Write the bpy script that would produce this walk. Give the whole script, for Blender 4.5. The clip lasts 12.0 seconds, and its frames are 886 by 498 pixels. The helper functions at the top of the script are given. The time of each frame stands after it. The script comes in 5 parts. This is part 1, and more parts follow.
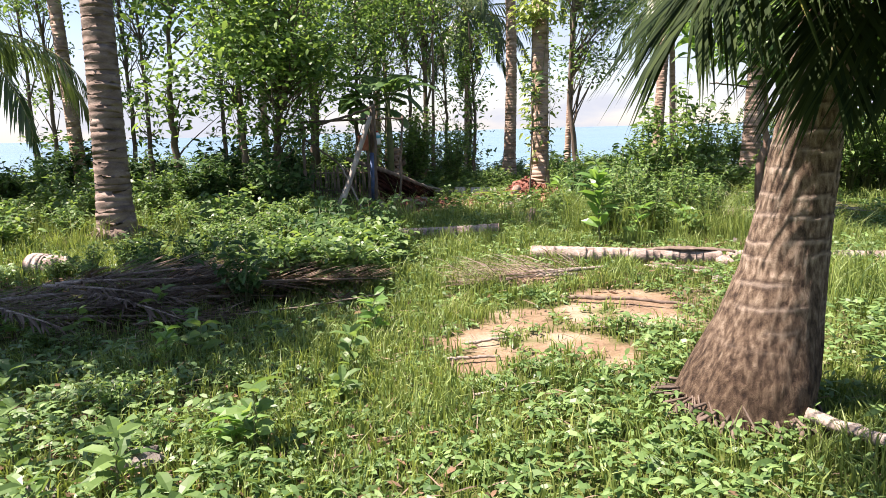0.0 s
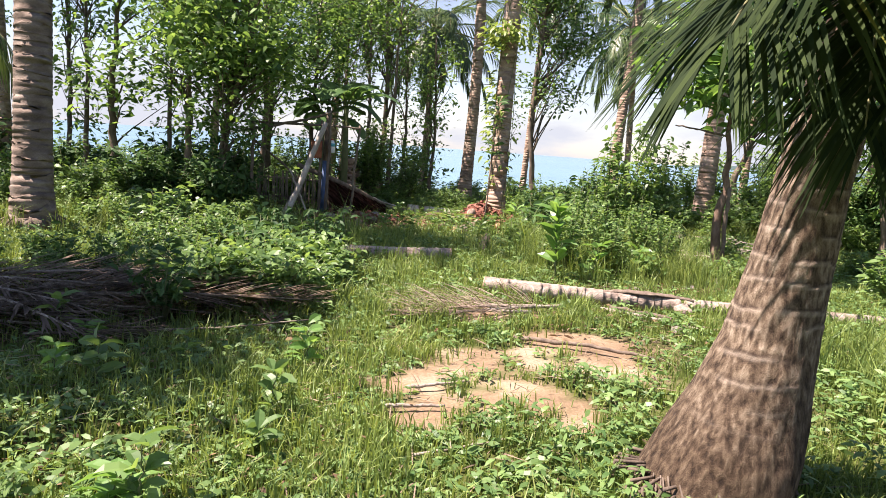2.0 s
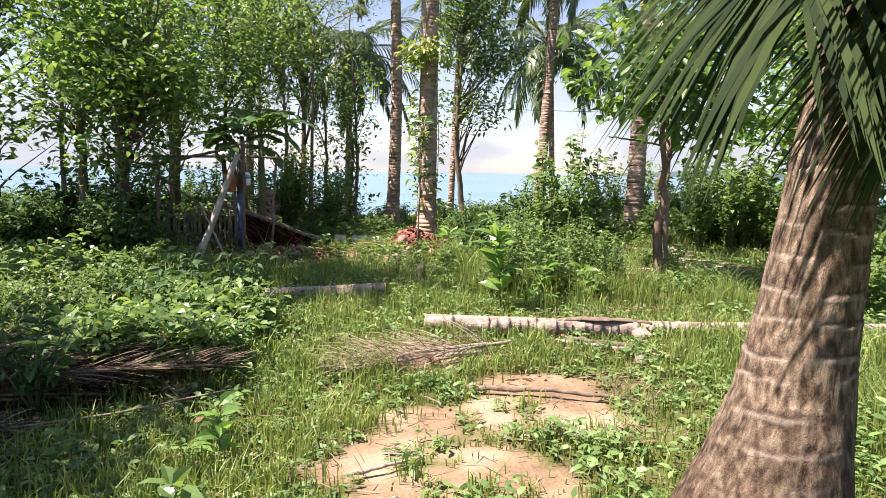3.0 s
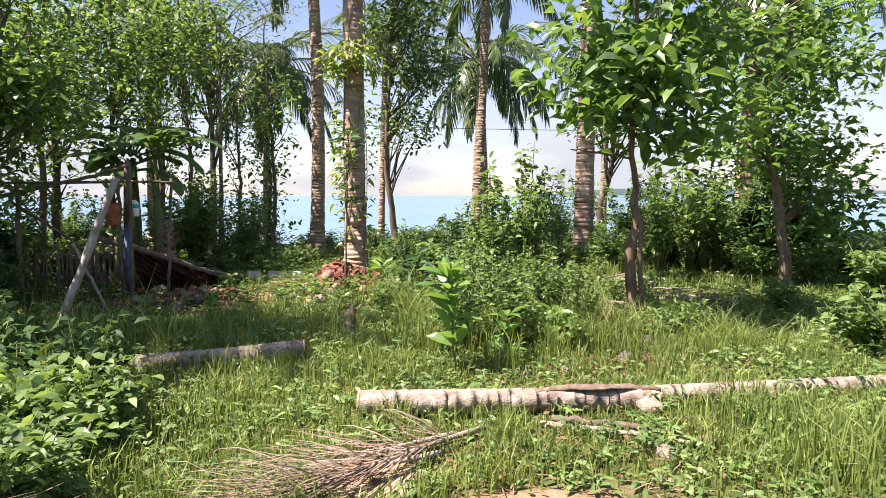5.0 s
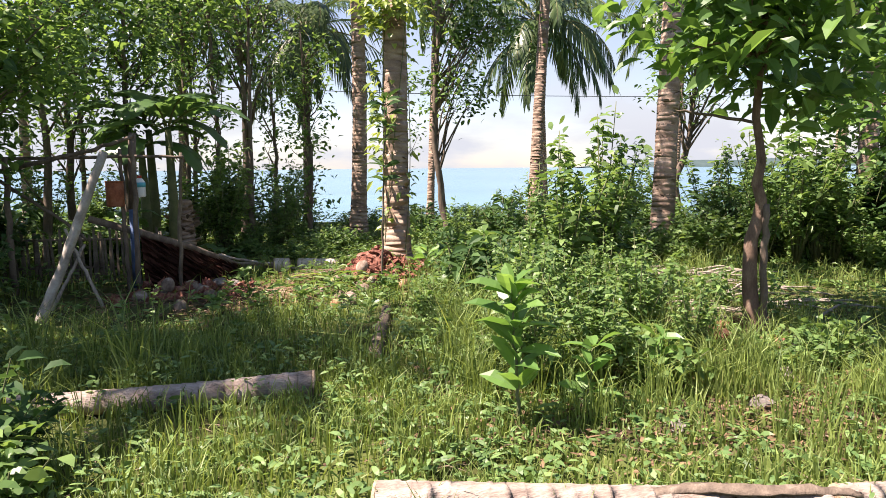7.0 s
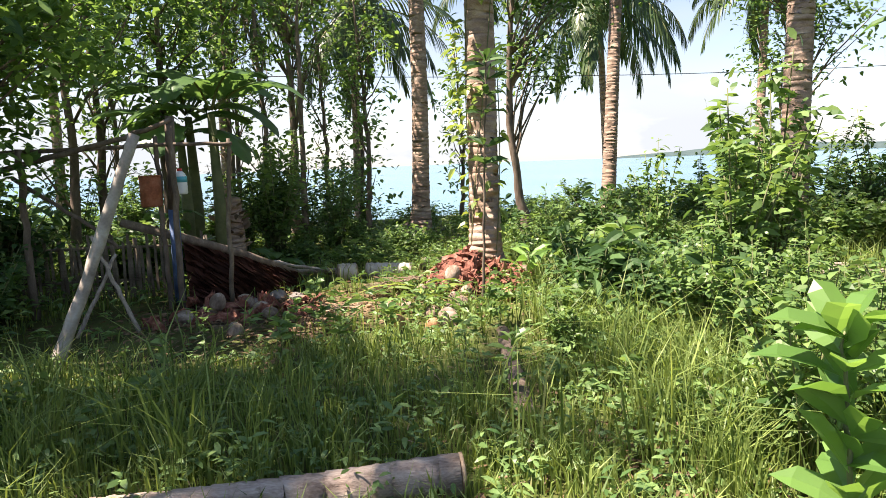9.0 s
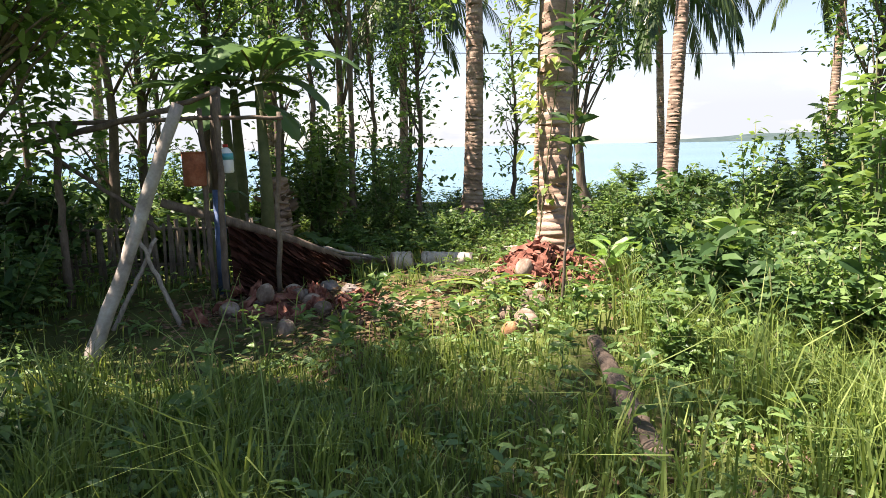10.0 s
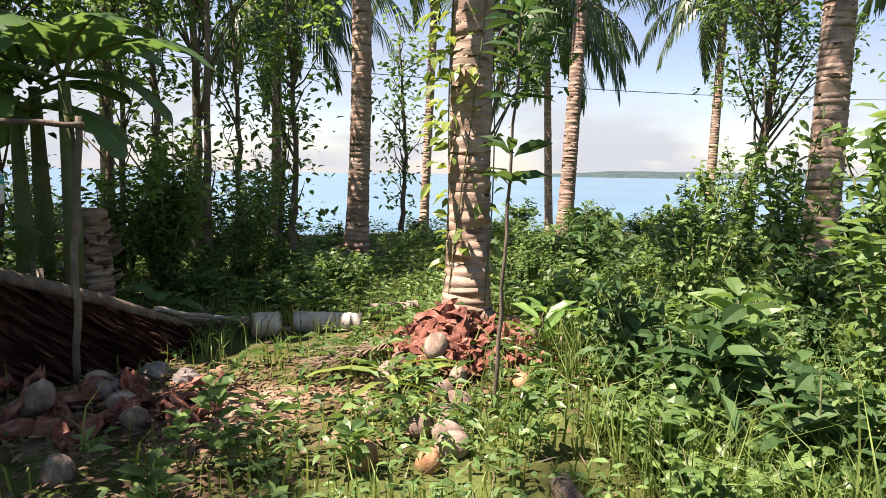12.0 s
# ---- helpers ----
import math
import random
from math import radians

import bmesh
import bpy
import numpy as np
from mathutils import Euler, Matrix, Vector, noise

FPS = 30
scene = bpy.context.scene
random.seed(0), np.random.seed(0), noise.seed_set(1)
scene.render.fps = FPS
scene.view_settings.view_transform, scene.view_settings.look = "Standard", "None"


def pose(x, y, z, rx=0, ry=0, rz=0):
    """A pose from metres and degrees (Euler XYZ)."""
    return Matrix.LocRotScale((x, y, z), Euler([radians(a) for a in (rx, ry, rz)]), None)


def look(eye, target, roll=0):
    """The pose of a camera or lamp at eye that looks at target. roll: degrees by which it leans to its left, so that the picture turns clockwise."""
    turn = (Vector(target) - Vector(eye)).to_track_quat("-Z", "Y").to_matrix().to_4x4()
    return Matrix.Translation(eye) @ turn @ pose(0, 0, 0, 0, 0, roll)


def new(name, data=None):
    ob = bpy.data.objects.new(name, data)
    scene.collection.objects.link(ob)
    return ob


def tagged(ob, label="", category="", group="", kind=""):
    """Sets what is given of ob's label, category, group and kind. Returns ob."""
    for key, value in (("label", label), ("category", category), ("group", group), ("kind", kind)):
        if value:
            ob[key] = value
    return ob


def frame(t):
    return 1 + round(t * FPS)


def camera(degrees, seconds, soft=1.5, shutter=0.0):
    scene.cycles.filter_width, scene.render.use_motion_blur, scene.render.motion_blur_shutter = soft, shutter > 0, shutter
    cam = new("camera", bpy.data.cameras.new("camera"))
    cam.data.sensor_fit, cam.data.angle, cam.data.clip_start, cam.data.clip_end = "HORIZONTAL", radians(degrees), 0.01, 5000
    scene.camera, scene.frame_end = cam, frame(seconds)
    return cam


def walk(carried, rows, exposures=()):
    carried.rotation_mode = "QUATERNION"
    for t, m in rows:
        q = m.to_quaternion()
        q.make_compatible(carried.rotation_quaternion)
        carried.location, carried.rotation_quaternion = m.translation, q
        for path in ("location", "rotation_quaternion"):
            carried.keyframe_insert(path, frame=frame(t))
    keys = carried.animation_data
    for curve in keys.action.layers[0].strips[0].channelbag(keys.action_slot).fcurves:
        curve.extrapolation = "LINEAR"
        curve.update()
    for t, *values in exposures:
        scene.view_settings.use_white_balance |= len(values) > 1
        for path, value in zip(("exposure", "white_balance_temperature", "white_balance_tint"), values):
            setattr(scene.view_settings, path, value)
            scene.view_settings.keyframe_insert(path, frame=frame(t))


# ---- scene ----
cam = camera(69.0, 12.0, soft=0.8)

PATH = [
    (0, (1.851, 3.08, 1.567), (1.656, 5.037, 1.205), -1.6),
    (0.5, (1.784, 3.09, 1.576), (1.643, 5.037, 1.145), 2.2),
    (1, (1.74, 3.103, 1.592), (1.656, 5.085, 1.335), 3.4),
    (1.5, (1.744, 3.234, 1.604), (1.689, 5.193, 1.205), 0.6),
    (2, (1.784, 3.588, 1.578), (1.75, 5.564, 1.268), 4.2),
    (2.5, (1.747, 3.912, 1.626), (1.772, 5.89, 1.33), 2.5),
    (3, (1.728, 4.319, 1.616), (1.91, 6.297, 1.379), 0.9),
    (5, (1.844, 6.058, 1.615), (2.241, 8.011, 1.448), -0.3),
    (5.2, (1.857, 6.341, 1.642), (2.139, 8.319, 1.546), -1.7),
    (5.5, (1.914, 6.642, 1.635), (2.15, 8.62, 1.454), -0.9),
    (6, (1.973, 7.117, 1.645), (2.464, 9.048, 1.468), 2.3),
    (6.5, (1.995, 7.467, 1.628), (2.466, 9.405, 1.478), 1.1),
    (7, (2.146, 7.815, 1.662), (2.381, 9.786, 1.412), -0.5),
    (7.5, (2.083, 8.233, 1.604), (2.336, 10.211, 1.448), 0.6),
    (9.3, (1.368, 9.893, 1.522), (1.439, 11.864, 1.188), -3.5),
    (9.5, (1.279, 10.043, 1.522), (1.273, 12.004, 1.127), -2.8),
    (10, (1.189, 10.429, 1.519), (1.215, 12.404, 1.205), -1.3),
    (10.5, (1.081, 10.922, 1.527), (1.188, 12.894, 1.212), 1.0),
    (11, (1.045, 11.531, 1.538), (1.262, 13.497, 1.243), -2.6),
    (11.5, (1.134, 12.008, 1.546), (1.319, 13.99, 1.362), 0.2),
    (12, (1.176, 12.229, 1.552), (1.582, 14.174, 1.32), 0.9),
]
walk(cam, [(t, look(eye, target, roll)) for t, eye, target, roll in PATH], [(0.0, 1.76, 6550, 26), (5.0, 1.72, 6650, 25), (7.7, 1.72, 6700, 25), (9.4, 1.98, 6800, 20), (10.5, 1.84, 6800, 24), (12.0, 1.62, 6750, 24)])

# ---- light ----
world = bpy.data.worlds.new("tropical_sky")
scene.world = world
world.use_nodes = True
SUN_TO = Vector((-0.46, -0.06, 0.89)).normalized()


def build_sky():
    nt = world.node_tree
    nt.nodes.clear()
    nd, lk = nt.nodes.new, nt.links.new
    out, bg, sky = nd("ShaderNodeOutputWorld"), nd("ShaderNodeBackground"), nd("ShaderNodeTexSky")
    sky.sky_type, sky.sun_disc = "NISHITA", False
    sky.sun_elevation = math.asin(SUN_TO.z)
    sky.sun_rotation = math.atan2(SUN_TO.x, SUN_TO.y) % (2 * math.pi)
    sky.air_density, sky.dust_density, sky.ozone_density = 1.0, 0.3, 0.7
    tc, mp, nz, rp, mx = nd("ShaderNodeTexCoord"), nd("ShaderNodeMapping"), nd("ShaderNodeTexNoise"), nd("ShaderNodeValToRGB"), nd("ShaderNodeMixRGB")
    sep, ramp2, mul = nd("ShaderNodeSeparateXYZ"), nd("ShaderNodeValToRGB"), nd("ShaderNodeMath")
    mp.inputs["Scale"].default_value = (1.0, 1.0, 3.2)
    nz.inputs["Scale"].default_value, nz.inputs["Detail"].default_value, nz.inputs["Roughness"].default_value = 2.6, 8, 0.55
    rp.color_ramp.elements[0].position, rp.color_ramp.elements[1].position = 0.36, 0.56
    # fair-weather cloud is thickest low over the sea and thins out overhead
    ramp2.color_ramp.elements[0].position, ramp2.color_ramp.elements[1].position = 0.05, 0.27
    ramp2.color_ramp.elements[0].color, ramp2.color_ramp.elements[1].color = (1, 1, 1, 1), (0.06, 0.06, 0.06, 1)
    mul.operation = "MULTIPLY"
    mx.inputs["Color2"].default_value = (3.7, 4.2, 4.4, 1)
    bg.inputs["Strength"].default_value = 0.06
    lk(tc.outputs["Generated"], mp.inputs["Vector"])
    lk(mp.outputs["Vector"], nz.inputs["Vector"])
    lk(nz.outputs["Fac"], rp.inputs["Fac"])
    lk(tc.outputs["Generated"], sep.inputs["Vector"])
    lk(sep.outputs["Z"], ramp2.inputs["Fac"])
    lk(rp.outputs["Color"], mul.inputs[0])
    lk(ramp2.outputs["Color"], mul.inputs[1])
    lk(mul.outputs["Value"], mx.inputs["Fac"])
    lk(sky.outputs["Color"], mx.inputs["Color1"])
    lk(mx.outputs["Color"], bg.inputs["Color"])
    lk(bg.outputs["Background"], out.inputs["Surface"])


build_sky()
sun_data = bpy.data.lights.new("sun", "SUN")
sun_data.energy, sun_data.angle, sun_data.color = 5.0, radians(0.5), (1.0, 0.92, 0.80)
sun = new("sun", sun_data)
sun.matrix_world = look(SUN_TO * 60, (0, 0, 0))

# ---- materials ----
MATS = {}


def ramp_node(nt, stops):
    r = nt.nodes.new("ShaderNodeValToRGB")
    e = r.color_ramp.elements
    while len(e) < len(stops):
        e.new(0.5)
    for i, (p, c) in enumerate(stops):
        e[i].position, e[i].color = p, (*c, 1)
    return r


def surface(name, stops, scale=6.0, detail=8.0, rough=0.85, bump=0.4, fine=40.0, squash=(1, 1, 1), bump_dist=0.02, spec=0.3):
    """A rough natural surface: colour from coarse noise mixed with fine grain, relief from both."""
    m = bpy.data.materials.new(name)
    m.use_nodes = True
    nt = m.node_tree
    nd, lk = nt.nodes.new, nt.links.new
    bs = nt.nodes["Principled BSDF"]
    tc, mp = nd("ShaderNodeTexCoord"), nd("ShaderNodeMapping")
    mp.inputs["Scale"].default_value = squash
    n1, n2, add = nd("ShaderNodeTexNoise"), nd("ShaderNodeTexNoise"), nd("ShaderNodeMath")
    n1.inputs["Scale"].default_value, n1.inputs["Detail"].default_value = scale, detail
    n2.inputs["Scale"].default_value, n2.inputs["Detail"].default_value = fine, 4
    add.operation = "MULTIPLY_ADD"
    add.inputs[1].default_value = 0.35
    r = ramp_node(nt, stops)
    bp = nd("ShaderNodeBump")
    bp.inputs["Strength"].default_value, bp.inputs["Distance"].default_value = bump, bump_dist
    oi, hs = nd("ShaderNodeObjectInfo"), nd("ShaderNodeHueSaturation")
    mr = nd("ShaderNodeMapRange")
    mr.inputs["To Min"].default_value, mr.inputs["To Max"].default_value = 0.85, 1.15
    lk(oi.outputs["Random"], mr.inputs["Value"])
    lk(mr.outputs["Result"], hs.inputs["Value"])
    lk(tc.outputs["Object"], mp.inputs["Vector"])
    lk(mp.outputs["Vector"], n1.inputs["Vector"])
    lk(mp.outputs["Vector"], n2.inputs["Vector"])
    lk(n2.outputs["Fac"], add.inputs[0])
    lk(n1.outputs["Fac"], add.inputs[2])
    sub = nd("ShaderNodeMath")
    sub.operation = "SUBTRACT"
    sub.inputs[1].default_value = 0.175
    lk(add.outputs["Value"], sub.inputs[0])
    lk(sub.outputs["Value"], r.inputs["Fac"])
    lk(r.outputs["Color"], hs.inputs["Color"])
    lk(hs.outputs["Color"], bs.inputs["Base Color"])
    lk(sub.outputs["Value"], bp.inputs["Height"])
    lk(bp.outputs["Normal"], bs.inputs["Normal"])
    bs.inputs["Roughness"].default_value = rough
    bs.inputs["Specular IOR Level"].default_value = spec
    MATS[name] = m
    return m


def foliage(name, dark, light, translucent=0.35, rough=0.45, dead=None, spec=0.5):
    """Leaves that let some light through, each with its own tone."""
    m = bpy.data.materials.new(name)
    m.use_nodes = True
    nt = m.node_tree
    nd, lk = nt.nodes.new, nt.links.new
    bs, out = nt.nodes["Principled BSDF"], nt.nodes["Material Output"]
    geo, tc, nz = nd("ShaderNodeNewGeometry"), nd("ShaderNodeTexCoord"), nd("ShaderNodeTexNoise")
    nz.inputs["Scale"].default_value, nz.inputs["Detail"].default_value = 1.7, 5
    add = nd("ShaderNodeMath")
    add.operation = "MULTIPLY_ADD"
    add.inputs[1].default_value = 0.6
    if dark[1] > dark[0]:
        dark, light = (dark[0] * 1.04, dark[1], dark[2] * 1.42), (light[0] * 1.04, light[1], light[2] * 1.42)
    stops = [(0.25, dark), (0.95, light)]
    if dead:
        stops = [(0.25, dark), (0.9, light), (1.0, dead)]
    r = ramp_node(nt, stops)
    tr, mix = nd("ShaderNodeBsdfTranslucent"), nd("ShaderNodeMixShader")
    gain = nd("ShaderNodeMixRGB")
    gain.blend_type, gain.inputs["Fac"].default_value = "MULTIPLY", 1.0
    gain.inputs["Color2"].default_value = (1.55, 1.45, 0.85, 1)
    mix.inputs["Fac"].default_value = translucent
    lk(tc.outputs["Object"], nz.inputs["Vector"])
    lk(geo.outputs["Random Per Island"], add.inputs[0])
    half = nd("ShaderNodeMath")
    half.operation = "MULTIPLY"
    half.inputs[1].default_value = 0.6
    lk(nz.outputs["Fac"], half.inputs[0])
    lk(half.outputs["Value"], add.inputs[2])
    lk(add.outputs["Value"], r.inputs["Fac"])
    lk(r.outputs["Color"], bs.inputs["Base Color"])
    lk(r.outputs["Color"], gain.inputs["Color1"])
    lk(gain.outputs["Color"], tr.inputs["Color"])
    bs.inputs["Roughness"].default_value = rough
    bs.inputs["Specular IOR Level"].default_value = spec
    lk(bs.outputs["BSDF"], mix.inputs[1])
    lk(tr.outputs["BSDF"], mix.inputs[2])
    lk(mix.outputs["Shader"], out.inputs["Surface"])
    MATS[name] = m
    return m


SOIL = surface("sandy_soil", [(0.25, (0.09, 0.062, 0.038)), (0.45, (0.20, 0.145, 0.09)), (0.62, (0.30, 0.24, 0.175)), (0.8, (0.39, 0.325, 0.25))], 1.3, 9, 0.95, 0.4, 55, bump_dist=0.012)
TRUNK = surface("palm_bark", [(0.2, (0.12, 0.078, 0.054)), (0.5, (0.30, 0.215, 0.158)), (0.8, (0.48, 0.385, 0.30))], 4, 8, 0.92, 0.7, 45, (1, 1, 2.2))
GREY_TRUNK = surface("grey_palm_bark", [(0.2, (0.07, 0.05, 0.038)), (0.5, (0.17, 0.13, 0.10)), (0.8, (0.30, 0.25, 0.205))], 4, 8, 0.92, 0.8, 45, (1, 1, 2.2))
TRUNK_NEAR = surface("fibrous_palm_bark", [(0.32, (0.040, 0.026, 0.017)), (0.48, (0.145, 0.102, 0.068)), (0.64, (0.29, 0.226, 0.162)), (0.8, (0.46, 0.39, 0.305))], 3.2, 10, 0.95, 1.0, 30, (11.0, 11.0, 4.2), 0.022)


def two_tone_bark():
    """Dark root fibre at the swollen foot, its shade put into the colour too, paler bark further up, with pale lips and
    dark cracks at the old leaf scars.
    """
    nt = TRUNK_NEAR.node_tree
    nd, lk = nt.nodes.new, nt.links.new
    bs = nt.nodes["Principled BSDF"]
    src = bs.inputs["Base Color"].links[0].from_socket
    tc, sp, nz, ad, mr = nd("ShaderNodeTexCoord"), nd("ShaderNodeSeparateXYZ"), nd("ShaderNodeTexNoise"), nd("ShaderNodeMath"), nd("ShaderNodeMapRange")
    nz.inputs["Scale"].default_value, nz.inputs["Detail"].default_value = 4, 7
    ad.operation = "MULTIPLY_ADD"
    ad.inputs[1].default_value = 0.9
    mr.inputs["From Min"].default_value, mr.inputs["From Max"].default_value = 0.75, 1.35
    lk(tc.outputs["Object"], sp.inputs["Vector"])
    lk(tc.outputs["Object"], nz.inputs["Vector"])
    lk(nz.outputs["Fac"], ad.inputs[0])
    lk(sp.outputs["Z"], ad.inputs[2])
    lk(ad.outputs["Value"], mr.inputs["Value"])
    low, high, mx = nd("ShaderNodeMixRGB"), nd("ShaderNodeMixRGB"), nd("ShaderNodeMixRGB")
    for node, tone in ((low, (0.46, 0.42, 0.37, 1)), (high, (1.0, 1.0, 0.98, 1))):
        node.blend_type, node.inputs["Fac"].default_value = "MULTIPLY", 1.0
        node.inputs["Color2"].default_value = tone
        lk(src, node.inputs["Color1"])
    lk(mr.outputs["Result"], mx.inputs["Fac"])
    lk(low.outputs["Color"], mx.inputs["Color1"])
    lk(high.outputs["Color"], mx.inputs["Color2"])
    last = mx.outputs["Color"]
    for name, tone in (("scar_lip", (0.56, 0.47, 0.37, 1)), ("scar_crack", (0.035, 0.02, 0.014, 1))):
        at, m2 = nd("ShaderNodeAttribute"), nd("ShaderNodeMixRGB")
        at.attribute_name = name
        m2.inputs["Color2"].default_value = tone
        lk(at.outputs["Fac"], m2.inputs["Fac"])
        lk(last, m2.inputs["Color1"])
        last = m2.outputs["Color"]
    lk(last, bs.inputs["Base Color"])


two_tone_bark()
BARK = surface("grey_brown_bark", [(0.2, (0.06, 0.045, 0.035)), (0.55, (0.15, 0.115, 0.085)), (0.85, (0.27, 0.22, 0.17))], 7, 8, 0.9, 0.6, 50, (2, 2, 0.7))
RED_BARK = surface("reddish_bark", [(0.2, (0.07, 0.042, 0.03)), (0.55, (0.19, 0.125, 0.088)), (0.85, (0.36, 0.27, 0.20))], 6, 8, 0.9, 0.6, 50, (2, 2, 0.8))
PALE_BARK = surface("pale_lichen_bark", [(0.2, (0.18, 0.15, 0.12)), (0.5, (0.36, 0.32, 0.27)), (0.8, (0.52, 0.49, 0.43))], 6, 8, 0.9, 0.5, 45)
LOG = surface("weathered_log", [(0.2, (0.12, 0.085, 0.065)), (0.45, (0.30, 0.235, 0.19)), (0.8, (0.52, 0.45, 0.38))], 5, 9, 0.9, 0.8, 40, (1, 3, 3))
LOG_END = surface("cut_log_end", [(0.2, (0.20, 0.12, 0.07)), (0.8, (0.55, 0.44, 0.31))], 20, 6, 0.95, 0.8, 90)
HUSK = surface("red_coconut_husk", [(0.2, (0.080, 0.027, 0.018)), (0.5, (0.20, 0.078, 0.052)), (0.8, (0.38, 0.20, 0.145))], 12, 8, 0.95, 0.9, 110, bump_dist=0.015)
NUT = surface("dry_coconut_skin", [(0.25, (0.07, 0.045, 0.03)), (0.5, (0.21, 0.155, 0.115)), (0.8, (0.42, 0.36, 0.29))], 9, 8, 0.8, 0.6, 60, (1, 1, 0.45))
NUT_TAN = surface("tan_coconut_skin", [(0.2, (0.20, 0.09, 0.04)), (0.5, (0.36, 0.20, 0.10)), (0.8, (0.46, 0.31, 0.18))], 9, 7, 0.7, 0.4, 70)
DRY = foliage("dry_palm_leaf", (0.09, 0.062, 0.042), (0.32, 0.245, 0.175), 0.15, 0.8, spec=0.2)
DRY_DARK = foliage("rotting_palm_leaf", (0.045, 0.03, 0.022), (0.20, 0.15, 0.11), 0.1, 0.85, spec=0.2)
LITTER = foliage("leaf_litter", (0.045, 0.028, 0.017), (0.25, 0.165, 0.095), 0.12, 0.8, spec=0.2)
BLEACHED = foliage("bleached_ribs", (0.11, 0.078, 0.056), (0.40, 0.32, 0.25), 0.05, 0.8, spec=0.2)
STICK = surface("dead_stick", [(0.2, (0.14, 0.11, 0.085)), (0.8, (0.45, 0.39, 0.32))], 10, 6, 0.9, 0.5, 60, (4, 4, 1))
BAMBOO = surface("old_bamboo", [(0.2, (0.06, 0.045, 0.032)), (0.5, (0.15, 0.12, 0.085)), (0.85, (0.32, 0.27, 0.20))], 5, 6, 0.75, 0.3, 50)
THATCH = foliage("red_brown_thatch", (0.022, 0.009, 0.006), (0.082, 0.032, 0.021), 0.05, 0.9, spec=0.15)
BLUE = surface("faded_blue_paint", [(0.2, (0.05, 0.07, 0.12)), (0.55, (0.09, 0.14, 0.26)), (0.8, (0.20, 0.22, 0.26))], 6, 8, 0.75, 0.4, 50)
ROCK = surface("grey_stone", [(0.2, (0.08, 0.068, 0.055)), (0.5, (0.17, 0.15, 0.13)), (0.8, (0.28, 0.26, 0.23))], 7, 8, 0.9, 0.7, 50)
RUST = surface("rusty_tin", [(0.2, (0.10, 0.03, 0.014)), (0.5, (0.26, 0.085, 0.04)), (0.8, (0.36, 0.16, 0.09))], 9, 8, 0.8, 0.5, 60)
WHITE_PLASTIC = surface("white_plastic", [(0.2, (0.62, 0.66, 0.66)), (0.8, (0.80, 0.82, 0.82))], 4, 3, 0.4, 0.05, 30)
TEAL_PLASTIC = surface("teal_label", [(0.2, (0.06, 0.33, 0.40)), (0.8, (0.12, 0.48, 0.55))], 4, 3, 0.5, 0.05, 30)
RED_PLASTIC = surface("red_cap", [(0.2, (0.42, 0.03, 0.02)), (0.8, (0.55, 0.06, 0.04))], 4, 3, 0.45, 0.05, 30)
CABLE = surface("black_cable", [(0.2, (0.03, 0.03, 0.03)), (0.8, (0.06, 0.06, 0.06))], 4, 3, 0.6, 0.05, 30)

GRASS = foliage("grass", (0.058, 0.110, 0.018), (0.255, 0.345, 0.066), 0.35, 0.5, (0.36, 0.34, 0.15), spec=0.35)
WEED = foliage("weed_leaves", (0.050, 0.115, 0.022), (0.190, 0.310, 0.070), 0.3, 0.45, spec=0.35)
SHRUB = foliage("shrub_leaves", (0.050, 0.115, 0.022), (0.200, 0.320, 0.070), 0.4, 0.4, spec=0.35)
SHRUB_DARK = foliage("dark_shrub_leaves", (0.022, 0.060, 0.014), (0.085, 0.165, 0.038), 0.3, 0.55, spec=0.18)
TREE_DARK = foliage("dark_tree_leaves", (0.026, 0.068, 0.014), (0.150, 0.265, 0.052), 0.42, 0.35, spec=0.35)
TREE_MID = foliage("tree_leaves", (0.044, 0.108, 0.021), (0.195, 0.325, 0.064), 0.45, 0.4, spec=0.35)
FEATHER = foliage("feathery_leaves", (0.055, 0.110, 0.030), (0.170, 0.270, 0.080), 0.4, 0.5, spec=0.35)
BIGLEAF = foliage("glossy_big_leaves", (0.040, 0.105, 0.019), (0.145, 0.275, 0.048), 0.42, 0.45, (0.24, 0.32, 0.06))
BRIGHT = foliage("bright_young_leaves", (0.085, 0.195, 0.030), (0.185, 0.340, 0.062), 0.45, 0.35)
VINE = foliage("yellow_green_vine", (0.100, 0.180, 0.025), (0.280, 0.370, 0.060), 0.4, 0.4)
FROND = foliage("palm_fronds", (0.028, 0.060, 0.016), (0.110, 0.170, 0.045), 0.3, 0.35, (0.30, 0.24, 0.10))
# darker copy of palm_fronds: shade under the crown is put into its colour
FROND_NEAR_SHADED = foliage("shaded_low_palm_fronds", (0.012, 0.026, 0.007), (0.046, 0.074, 0.016), 0.3, 0.65, (0.12, 0.125, 0.022), spec=0.06)
BANANA = foliage("banana_leaf", (0.045, 0.110, 0.026), (0.120, 0.225, 0.055), 0.45, 0.3)
RACHIS = surface("frond_stalk", [(0.2, (0.10, 0.11, 0.04)), (0.8, (0.26, 0.24, 0.11))], 6, 5, 0.6, 0.2, 40)
GREEN_STEM = surface("green_stem", [(0.2, (0.07, 0.09, 0.035)), (0.8, (0.17, 0.18, 0.08))], 8, 5, 0.7, 0.3, 50)


